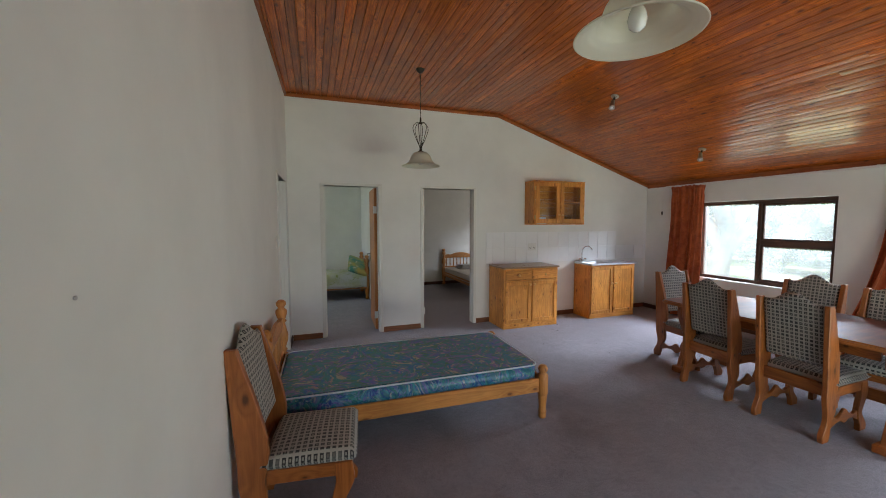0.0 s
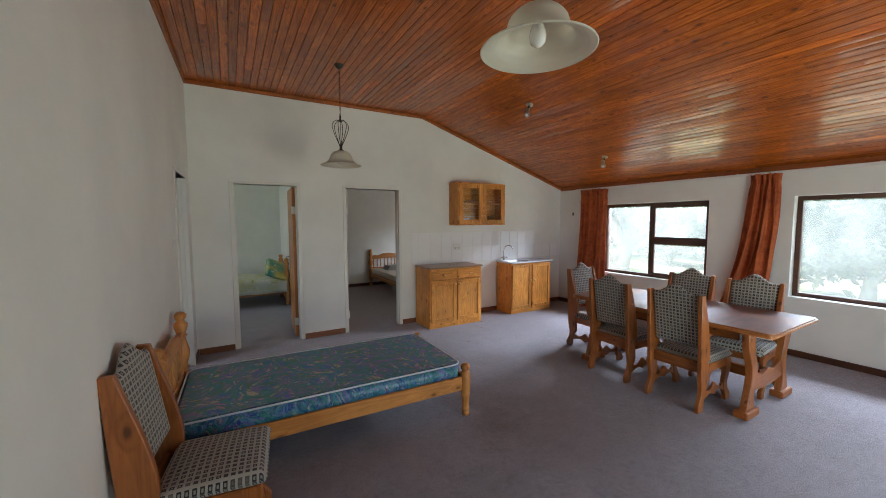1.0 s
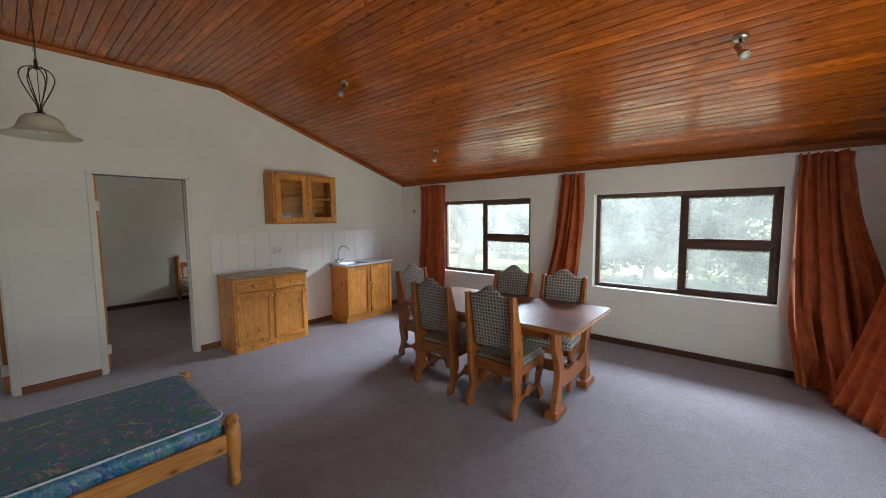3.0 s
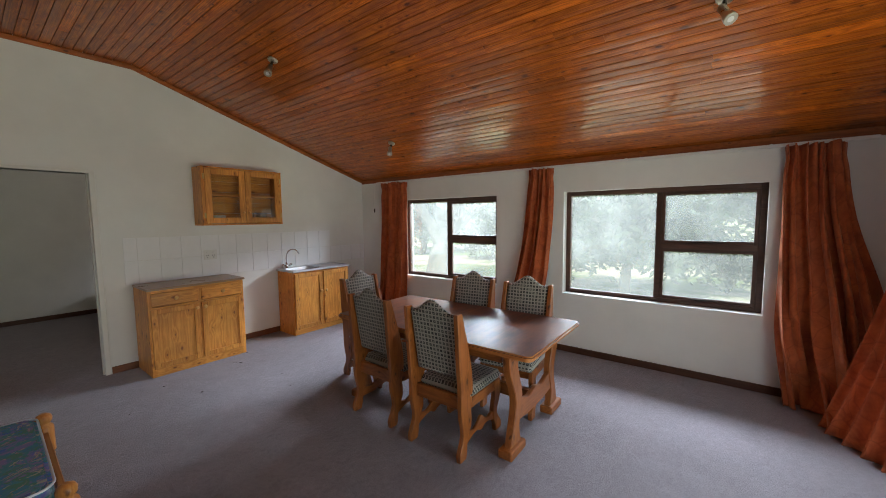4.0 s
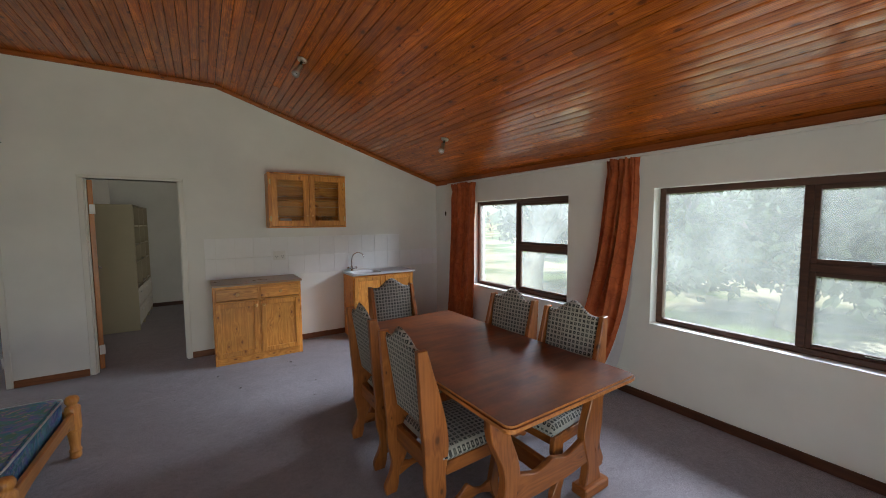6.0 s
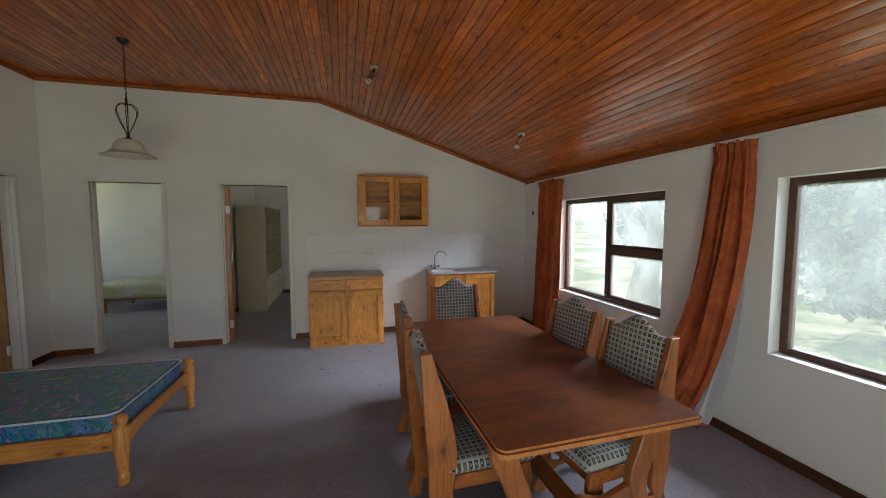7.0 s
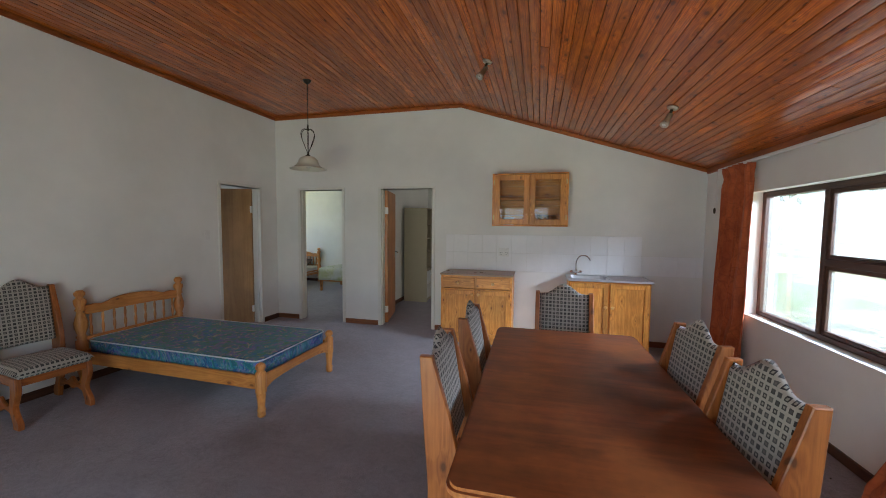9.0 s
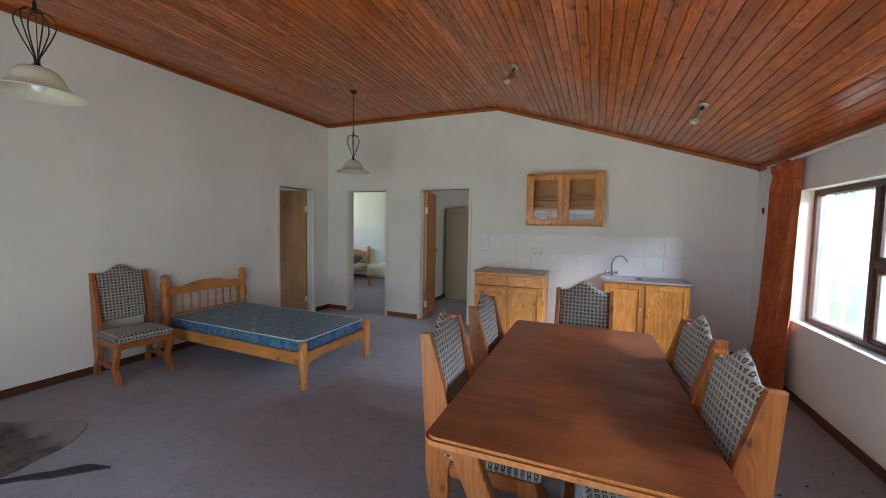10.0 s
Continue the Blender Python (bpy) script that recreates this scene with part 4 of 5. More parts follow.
def draped(L, W, th, drop, seed=1):
    """A bed cover lying over a mattress, its rim hanging and wavy."""
    bm = bmesh.new()
    n, k = 46, 26
    g = {}
    for i in range(n + 1):
        for j in range(k + 1):
            u, v = i / n * (L + 2 * drop) - drop, j / k * (W + 2 * drop) - drop
            x, y = min(max(u, 0), L), min(max(v, 0), W)
            over = max(0.0, -u, u - L, -v, v - W)
            ox = (u - x) / (abs(u - x) + 1e-6) * 0.015 * min(1, abs(u - x) / 0.03)
            oy = (v - y) / (abs(v - y) + 1e-6) * 0.015 * min(1, abs(v - y) / 0.03)
            q = noise.noise((u * 5 + seed, v * 5, seed))
            z = th - over * 0.97 + 0.012 * q + 0.012 * math.sin(9 * u + seed) * (1 if over == 0 else 0.2)
            g[i, j] = bm.verts.new((x + ox * (1 + q), y + oy * (1 + q), z))
    for i in range(n):
        for j in range(k):
            bm.faces.new((g[i, j], g[i + 1, j], g[i + 1, j + 1], g[i, j + 1])).smooth = True
    return bm


def build_quilt(name, label, at, mat, L=1.86, W=0.95, th=0.17, drop=0.2, seed=1):
    q = tagged(part(name, draped(L, W, th, drop, seed), mat), label, "bedding")
    q.matrix_basis = at
    s = q.modifiers.new("thick", "SOLIDIFY")
    s.thickness, s.offset = 0.012, 0
    return q


def build_pillow(label, at, mat):
    p = tagged(part("pillow", bm_cushion(-0.32, 0.32, -0.2, 0.2, -0.06, 0.06, 0.12, 0.02), mat), label, "pillow")
    p.matrix_basis = at
    return p


M_LEAFQ = quilt_material("leaf_quilt", (0.62, 0.62, 0.58), ((0.50, 0.52, 0.30), (0.33, 0.38, 0.12)))
M_GREENQ = quilt_material("green_quilt", (0.46, 0.48, 0.22), ((0.52, 0.53, 0.32), (0.36, 0.40, 0.14)))
M_FLORAL = quilt_material("floral_pillow_cloth", (0.08, 0.30, 0.26), ((0.50, 0.42, 0.12), (0.55, 0.56, 0.48)))
M_SHEET = plain("white_sheet", (0.70, 0.66, 0.60), 0.85, 0, 0.04, 8, 0.3)
M_DARKPIL = plain("dark_pillow_cloth", (0.10, 0.08, 0.08), 0.85)

# bedroom behind door_1
build_bed("pine single bed against the partition wall, made up", pose(1.325, 8.375, 0, 0, 0, 180), L=2.08)
build_mattress("mattress", "plain mattress under a floral quilt", pose(1.26, 8.35, 0.276, 0, 0, 180), mat=M_SHEET, piping=M_SHEET)
build_quilt("quilt", "white and yellow-green leaf-patterned quilt spread over the bed", pose(1.26, 8.37, 0.345, 0, 0, 180), M_LEAFQ, L=2.0, drop=0.27)
build_pillow("teal and yellow floral pillow on the quilt", pose(1.13, 7.66, 0.66, 24, -20, 82), M_FLORAL)
build_bed("pine single bed with its head to the end wall", pose(-2.45, 8.66, 0, 0, 0, -90))
build_mattress("mattress", "plain white mattress on a pine bed", pose(-2.422, 8.56, 0.276, 0, 0, -90), mat=M_SHEET, piping=M_SHEET)
tagged(bpy.data.objects["mattress.002"], "plain white mattress on a pine bed")
build_pillow("dark pillow on the white bed", pose(-1.98, 8.36, 0.50, 25, 0, 0), M_DARKPIL)

# bedroom behind door_2
build_bed("pine single bed with its head to the end wall", pose(3.305, 8.675, 0, 0, 0, -90))
build_mattress("mattress", "plain white mattress with a folded blanket on it", pose(3.333, 8.58, 0.276, 0, 0, -90), mat=M_SHEET, piping=M_SHEET)
for k in range(3):
    o = tagged(part("blanket", bm_box(-0.24 + 0.02 * k, 0.24 - 0.015 * k, -0.17, 0.17 - 0.02 * k, 0, 0.032, 0.012, seg=2), plain("blanket_wool", (0.42, 0.40, 0.36), 0.9) if k == 0 else bpy.data.materials["blanket_wool"]), "folded grey-white blanket stacked on the mattress", "blanket", "folded blankets")
    o.matrix_basis = pose(3.78, 8.22, 0.427 + 0.033 * k, 0, 0, 4 * k)


def build_cupboard():
    """Cream melamine wardrobe: open shelves above, drawers below; its end panel faces the door."""
    m = plain("cream_melamine", (0.46, 0.40, 0.27), 0.5, 0, 0.04, 3)
    m2 = plain("drawer_white", (0.66, 0.63, 0.55), 0.5, 0, 0.03, 3)
    c = thing("cupboard", "cream melamine cupboard with open shelves over drawers", "cupboard", at=pose(1.49, 6.90, 0))
    D, W, H = 0.47, 1.60, 1.84
    for y in (0, W / 3, 2 * W / 3, W - 0.018):
        part("side_panel", bm_box(0, D, y, y + 0.018, 0.0, H, 0.002), m, c)
    part("back_panel", bm_box(0.0, 0.008, 0.018, W - 0.018, 0.06, H - 0.02), m, c)
    part("top", bm_box(0, D, 0.019, W - 0.019, H - 0.02, H - 0.001, 0.002), m, c)
    for k in range(3):
        y0, y1 = W / 3 * k + 0.02, W / 3 * (k + 1) - 0.004
        for z in (0.62, 0.98, 1.24, 1.52):
            part("shelf", bm_box(0.01, D - 0.01, y0, y1, z, z + 0.018, 0.002), m, c)
        for j in range(2):
            z = 0.08 + 0.27 * j
            dr = part("drawer", bm_box(D - 0.014, D + 0.006, y0 + 0.003, y1 - 0.003, z, z + 0.255, 0.003), m2, c, "off-white drawer front")
            part("handle", bm_box(D + 0.006, D + 0.022, (y0 + y1) / 2 - 0.06, (y0 + y1) / 2 + 0.06, z + 0.18, z + 0.195, 0.003), M_WHITE, dr)
    part("plinth", bm_box(0.02, D - 0.03, 0.019, W - 0.019, 0.0, 0.07), m, c)


build_cupboard()


# ---- kitchen ----
def panel_door(x0, x1, z0, z1, y, bm=None):
    """Framed door with a sunk panel; its face is at y, looking to -y."""
    s = 0.052
    bm = bm_box(x0, x0 + s, y, y + 0.02, z0, z1, 0.003, bm)
    bm = bm_box(x1 - s, x1, y, y + 0.02, z0, z1, 0.003, bm)
    bm = bm_box(x0 + s, x1 - s, y, y + 0.02, z1 - s, z1, 0.003, bm)
    bm = bm_box(x0 + s, x1 - s, y, y + 0.02, z0, z0 + s, 0.003, bm)
    return bm


def knob(x, y, z, parent, r=0.02):
    turn = Matrix.Rotation(radians(90), 4, "X")
    part("knob", bm_lathe([(0.007, 0), (0.007, 0.010), (r * 0.8, 0.014), (r, 0.020), (r * 0.9, 0.027), (r * 0.4, 0.031)], 12, (x, y, z), turn=turn), M_KNOB, parent, "turned pine knob")


def carcass(c, w, d, h, back=True):
    for a in (0, w - 0.018):
        part("side_panel", bm_box(a, a + 0.018, -d + 0.02, 0, 0.0, h, 0.002), M_PINE["z"], c)
    part("back_panel", bm_box(0.018, w - 0.018, -0.01, 0, 0.0, h), M_PINE["x"], c)


def face_frame(c, w, d, h, base, drawers=True):
    y = -d
    part("stile", bm_box(0, 0.035, y, y + 0.02, 0.0, h, 0.002), M_PINE["z"], c)
    part("stile", bm_box(w - 0.035, w, y, y + 0.02, 0.0, h, 0.002), M_PINE["z"], c)
    part("stile", bm_box(w / 2 - 0.022, w / 2 + 0.022, y + 0.001, y + 0.02, base, h - 0.035, 0.002), M_PINE["z"], c)
    part("rail", bm_box(0.035, w - 0.035, y, y + 0.02, 0.0, base, 0.002), M_PINE["x"], c)
    part("rail", bm_box(0.035, w - 0.035, y, y + 0.02, h - 0.035, h, 0.002), M_PINE["x"], c)


def leafs(c, w, d, z0, z1, pine, knob_z):
    """A pair of panelled doors in front of the face frame."""
    y = -d - 0.018
    mid = w / 2
    for k, (a, b) in enumerate(((0.018, mid - 0.011), (mid + 0.011, w - 0.018))):
        dr = part("door", panel_door(a, b, z0, z1, y), pine["z"], c)
        part("panel", bm_box(a + 0.05, b - 0.05, y + 0.014, y + 0.018, z0 + 0.05, z1 - 0.05), pine["z"], dr)
        knob(b - 0.028 if k == 0 else a + 0.028, y, knob_z, dr)


def base_cabinet():
    c = thing("base_cabinet", "honey pine kitchen cabinet with two drawers and two doors", "kitchen cabinet", at=pose(2.845, YB - 0.018, 0))
    w, d, h = 0.905, 0.465, 0.875
    carcass(c, w, d, h)
    face_frame(c, w, d, h, 0.09)
    part("rail", bm_box(0.035, w - 0.035, -d, -d + 0.02, 0.685, 0.705, 0.002), M_PINE["x"], c)
    leafs(c, w, d, 0.085, 0.685, M_PINE, 0.64)
    for k, (a, b) in enumerate(((0.026, w / 2 - 0.014), (w / 2 + 0.014, w - 0.026))):
        dr = part("drawer", bm_box(a, b, -d - 0.018, -d - 0.001, 0.715, 0.845, 0.005), M_PINE["x"], c)
        knob((a + b) / 2, -d - 0.018, 0.78, dr)
    part("worktop", bm_box(-0.008, w + 0.012, -d - 0.03, 0.0, h, h + 0.022, 0.004), plain("brown_worktop", (0.36, 0.23, 0.14), 0.3, 0, 0.12, 9), c, "brown laminate worktop")


def sink_cabinet():
    c = thing("sink_cabinet", "honey pine sink cabinet with two panelled doors", "kitchen cabinet", at=pose(4.425, YB - 0.018, 0))
    w, d, h = 0.90, 0.385, 0.855
    carcass(c, w, d, h)
    face_frame(c, w, d, h, 0.07)
    leafs(c, w, d, 0.075, 0.83, M_PINE, 0.555)
    s = thing("sink", "stainless steel sink top with a drainer on the cabinet", "sink", at=pose(4.405, YB - 0.018, 0.856))
    W, D = 0.94, 0.43
    bm = bm_box(0, W, -D, -D + 0.05, 0, 0.028, 0.006)
    bm = bm_box(0, W, -0.075, 0, 0, 0.03, 0.006, bm)
    bm = bm_box(0, 0.045, -D + 0.05, -0.075, 0, 0.028, 0.004, bm)
    bm = bm_box(W - 0.03, W, -D + 0.05, -0.075, 0, 0.028, 0.004, bm)
    bm = bm_box(0.45, W - 0.03, -D + 0.05, -0.075, 0, 0.02, 0.002, bm)
    part("rim", bm, M_STEEL, s)
    bm = bmesh.new()
    ring = [rounded(0.045 + q, 0.45 - q, -D + 0.05 + q, -0.075 - q, 0.05, 5) for q in (0, 0.02, 0.03)]
    rows = [[bm.verts.new((x, y, z)) for x, y in r] for r, z in zip(ring, (0.027, -0.08, -0.13))]
    for a, b in zip(rows, rows[1:]):
        for k in range(len(a)):
            bm.faces.new((a[k], a[(k + 1) % len(a)], b[(k + 1) % len(a)], b[k])).smooth = True
    bm.faces.new(rows[-1])
    part("bowl", bm, M_STEEL, s)
    for k in range(8):
        y = -D + 0.085 + k * 0.033
        part("drainer_rib", bm_box(0.50, W - 0.06, y, y + 0.012, 0.019, 0.025, 0.003), M_STEEL, s)
    t = thing("tap", "chrome swan-neck mixer tap standing on the sink", "tap", at=pose(4.53, YB - 0.07, 0.886))
    part("body", bm_lathe([(0.024, 0), (0.024, 0.008), (0.014, 0.012), (0.014, 0.05), (0.018, 0.055), (0.012, 0.07)], 14), M_CHROME, t)
    arc = [(0, 0, 0.06)] + [(0.085 - 0.085 * math.cos(a), -0.045 * (1 - math.cos(a)) * 0.6, 0.15 + 0.105 * math.sin(a)) for a in np.linspace(0, 2.75, 12)]
    part("spout", bm_tube(arc, 0.008, 10), M_CHROME, t)
    for q in (-1, 1):
        part("handle", bm_tube([(0, 0, 0.03), (q * 0.04, -0.012, 0.035), (q * 0.052, -0.015, 0.042)], 0.009, 8), M_CHROME, t)
        part("cross_grip", bm_lathe([(0.006, -0.018), (0.02, -0.012), (0.02, 0.008), (0.01, 0.016)], 8, (q * 0.055, -0.016, 0.046)), M_CHROME, t)


def wall_cabinet():
    c = thing("wall_cabinet", "honey pine wall cabinet with two glazed doors", "kitchen cabinet", at=pose(3.462, YB - 0.002, 1.518))
    w, d, h = 0.938, 0.255, 0.642
    for a in (0, w - 0.02):
        part("side_panel", bm_box(a, a + 0.02, -d + 0.02, 0, 0, h, 0.002), M_PINE["z"], c)
    part("top", bm_box(0.0, w, -d - 0.006, 0, h, h + 0.014, 0.003), M_PINE["x"], c)
    part("bottom", bm_box(0.0, w, -d - 0.004, 0, -0.014, 0, 0.003), M_PINE["x"], c)
    for k in range(5):
        part("back_board", bm_box(0.021, w - 0.021, -0.014, -0.002, h * k / 5 + 0.001, h * (k + 1) / 5 - 0.002, 0.003), M_PINE["x"], c)
    part("shelf", bm_box(0.021, w - 0.021, -d + 0.03, -0.015, 0.325, 0.343, 0.002), M_PINE["x"], c)
    y = -d
    part("stile", bm_box(0, 0.03, y, y + 0.02, 0, h, 0.002), M_PINE["z"], c)
    part("stile", bm_box(w - 0.03, w, y, y + 0.02, 0, h, 0.002), M_PINE["z"], c)
    mid = w / 2
    y = -d - 0.018
    for k, (a, b) in enumerate(((0.03, mid - 0.002), (mid + 0.002, w - 0.03))):
        s = 0.068
        bm = bm_box(a, a + s, y, y + 0.018, 0.006, h - 0.006, 0.003)
        bm = bm_box(b - s, b, y, y + 0.018, 0.006, h - 0.006, 0.003, bm)
        bm = bm_box(a + s, b - s, y, y + 0.018, h - 0.006 - s, h - 0.006, 0.003, bm)
        bm = bm_box(a + s, b - s, y, y + 0.018, 0.006, 0.006 + s, 0.003, bm)
        dr = part("door", bm, M_PINE["z"], c)
        g = part("pane", bm_box(a + s - 0.004, b - s + 0.004, y + 0.008, y + 0.011, 0.07, h - 0.07), M_CABGLASS, dr, "clear glass pane")
        g.visible_shadow = False
        knob(b - 0.03 if k == 0 else a + 0.03, y, 0.135, dr, 0.013)
        for z in (0.1, h - 0.1):
            x = a - 0.006 if k == 0 else b + 0.006
            part("hinge", bm_box(x - 0.008, x + 0.008, y + 0.004, y + 0.02, z - 0.03, z + 0.03, 0.002), plain("brass", (0.6, 0.45, 0.2), 0.35, 1.0) if not bpy.data.materials.get("brass") else bpy.data.materials["brass"], c, "brass hinge")
    box = tagged(part("carton", bm_box(0, 0.13, 0, 0.05, 0, 0.10, 0.002), M_WHITE), "small white carton on the cabinet shelf", "box")
    box.matrix_basis = pose(3.60, YB - 0.19, 1.519)
    for k in range(3):
        gl = tagged(part("drinking_glass", bm_lathe([(0.026, 0), (0.033, 0.135), (0.031, 0.135), (0.025, 0.006)], 14), M_CABGLASS), "clear drinking glass on the cabinet shelf", "glass", "glasses in the wall cabinet")
        gl.matrix_basis = pose(4.06 + 0.085 * k, YB - 0.12 - 0.02 * (k % 2), 1.519)


base_cabinet()
sink_cabinet()
wall_cabinet()


def tiling():
    """White tiles, two rows high, behind the worktops."""
    setting("splashback", bm_box(2.79, XR - 0.001, YB - 0.0045, YB - 0.0005, 0.895, 1.141), M_GROUT, "grout bed of the white tiled splashback", "tiled splashback")
    base = bpy.data.objects["splashback"]
    g = 0.0015
    cols = [2.792, 2.905]
    while cols[-1] < XR - 0.01:
        cols.append(min(cols[-1] + 0.2, XR - 0.003))
    shared = {}
    for row, (z0, z1) in enumerate(((0.897, 1.139), (1.142, 1.386))):
        for a, b in zip(cols, cols[1:]):
            if row and b > 5.32:
                break
            key = (round(b - a, 4), row)
            if key not in shared:
                bm = bm_box(g, b - a - g, -0.006, 0, g, z1 - z0 - g, 0.0012)
                me = bpy.data.meshes.new("tile")
                bm.to_mesh(me)
                bm.free()
                me.materials.append(M_TILE)
                shared[key] = me
            o = new("tile", shared[key])
            o.parent = base
            o.matrix_basis = pose(a, YB - 0.003, z0)


tiling()


def socket(name, at, label, category, two=True):
    s = thing(name, label, category, at=at)
    part("plate", bm_box(-0.072 if two else -0.037, 0.072 if two else 0.037, -0.010, 0, -0.058 if two else -0.06, 0.058 if two else 0.06, 0.004, seg=2), M_WHITE, s)
    if two:
        for x in (-0.034, 0.034):
            part("rocker", bm_box(x - 0.011, x + 0.011, -0.016, -0.010, 0.018, 0.042, 0.002), M_WHITE, s)
            # flat dark chips imitate the shade inside the pin holes
            for a, b in ((-0.011, -0.008), (0.011, -0.008), (0.0, -0.03)):
                part("pin_hole", bm_box(x + a - 0.004, x + a + 0.004, -0.0112, -0.0105, b - 0.005, b + 0.005), M_DARK, s)
    else:
        part("rocker", bm_box(-0.012, 0.012, -0.014, -0.008, -0.018, 0.018, 0.003), M_WHITE, s)


socket("wall_socket", pose(3.60, YB - 0.009, 1.15), "white double plug socket on the tiles", "plug socket")
nail = tagged(part("nail", bm_lathe([(0.003, 0.0), (0.0045, 0.002), (0.0045, 0.004), (0.003, 0.005)], 10, turn=Matrix.Rotation(radians(90), 4, "Y")), M_STEEL), "small grey nail head in the white wall", "nail")
nail.matrix_basis = SLANT @ pose(0.0, 0.83, 1.408)
socket("light_switch", SLANT @ pose(0.0, 3.835, 1.36, 0, 0, 90), "white light switch on the wall beside the door", "light switch", False)


# ---- lamps ----
def opal():
    m = Mat("opal_glass", 0.25)
    v = m.coords()
    n = m.noise(v, 9, 4, 0.6, 1.5)
    m.color(m.mix(n, (0.80, 0.80, 0.70), (0.90, 0.90, 0.82)))
    m.bump(m.noise(v, 20, 3), 0.1, 0.002)
    lit = m.node("BsdfTranslucent", Color=(0.92, 0.93, 0.84, 1))
    both = m.node("MixShader", Fac=0.55, i1=m.bsdf.outputs[0], i2=lit.outputs[0])
    m.tree.links.new(both.outputs[0], m.tree.nodes["Material Output"].inputs["Surface"])
    return m.mat


M_OPAL = opal()
M_BULB = plain("pearl_bulb", (0.85, 0.85, 0.83), 0.12, 0, 0.02)


def pendant(at):
    p = thing("pendant_lamp", "bronzed cage pendant lamp with a white bell glass shade", "pendant lamp", "pendant lamps", at=at)
    # z = 0 is the shade's rim; the rose is at the ceiling
    top = Z_FLAT - 2.14
    part("rose", bm_lathe([(0.012, top - 0.055), (0.03, top - 0.04), (0.048, top - 0.012), (0.05, top)], 18), M_IRON, p)
    links = None
    for k in range(int((top - 0.05 - 0.50) / 0.03)):
        z = 0.50 + 0.03 * k
        a = math.pi / 2 * (k % 2)
        ring = [(0.006 * math.cos(q) * math.cos(a), 0.006 * math.cos(q) * math.sin(a), z + 0.018 + 0.018 * math.sin(q)) for q in np.linspace(0, 2 * math.pi, 9)]
        links = bm_tube(ring, 0.0018, 5, links)
    part("chain", links, M_IRON, p)
    part("flex", bm_tube([(0.003, 0.003, 0.15), (0.003, 0.003, top - 0.05)], 0.0025, 6), M_IRON, p)
    part("finial", bm_lathe([(0.004, 0.515), (0.010, 0.50), (0.010, 0.47), (0.016, 0.46), (0.010, 0.445)], 12), M_IRON, p)
    for k in range(6):
        a = 2 * math.pi * k / 6
        prof = smooth_rows([(0.008, 0.45), (0.04, 0.457), (0.074, 0.43), (0.084, 0.385), (0.064, 0.32), (0.034, 0.25), (0.012, 0.20), (0.010, 0.17)], 4)
        part("cage_wire", bm_tube([(r * math.cos(a), r * math.sin(a), z) for r, z in prof], 0.0035, 6), M_IRON, p)
    part("collar", bm_lathe([(0.011, 0.18), (0.014, 0.165), (0.034, 0.152), (0.04, 0.14), (0.03, 0.135)], 16), M_IRON, p)
    outer = smooth_rows([(0.036, 0.148), (0.072, 0.138), (0.102, 0.108), (0.115, 0.074), (0.132, 0.044), (0.168, 0.018), (0.205, 0.004)], 7)
    inner = [(r - 0.004 + 0.0016 * math.sin(260 * r), z - 0.004) for r, z in outer][::-1]
    bm = bm_lathe([tuple(q) for q in outer] + [(0.207, 0.0), (0.203, -0.003)] + inner, 40, close=False)
    part("shade", bm, M_OPAL, p, "white marbled bell-shaped glass shade")
    part("bulb", bm_lathe([(0.012, 0.13), (0.014, 0.10), (0.026, 0.075), (0.031, 0.05), (0.026, 0.026), (0.012, 0.014), (0.002, 0.011)], 18), M_BULB, p)


pendant(pose(1.418, 3.882, 2.152))
pendant(pose(1.372, 0.995, 2.184))


M_BRONZE = plain("aged_bronze", (0.55, 0.50, 0.42), 0.3, 1.0, 0.12, 40)


def spot(at, turn, tilt):
    """Small swivelling ceiling spotlight; local -z hangs down from the ceiling boards."""
    s = thing("ceiling_spotlight", "small aged bronze spotlight on the sloping ceiling", "spotlight", "ceiling spotlights", at=at)
    part("base", bm_lathe([(0.043, 0.0), (0.043, -0.009), (0.036, -0.020), (0.012, -0.024)], 20), M_BRONZE, s)
    part("arm", bm_tube([(0, 0, -0.02), (0, 0, -0.05), (0.0, 0.008, -0.068)], 0.011, 8), M_IRON, s)
    m = Matrix.Translation((0, 0.006, -0.075)) @ Matrix.Rotation(radians(turn), 4, "Z") @ Matrix.Rotation(radians(tilt), 4, "X")
    bm = bm_lathe([(0.014, 0.03), (0.022, 0.018), (0.022, -0.045), (0.029, -0.060), (0.033, -0.098), (0.029, -0.098)], 18)
    bmesh.ops.transform(bm, matrix=m, verts=bm.verts[:])
    head = part("head", bm, M_BRONZE, s)
    bm = bm_lathe([(0.028, -0.090), (0.014, -0.099)], 16)
    bmesh.ops.transform(bm, matrix=m, verts=bm.verts[:])
    part("bulb", bm, M_BULB, head)


TILT_C = math.degrees(math.atan2(Z_FLAT - Z_EAVE, XR - RIDGE))
for sx, sy in ((3.575, 3.406), (5.088, 3.476), (4.36, 0.22)):
    spot(pose(sx, sy, ceil_z(sx) - 0.001, 0, TILT_C, 0), 150, 25)


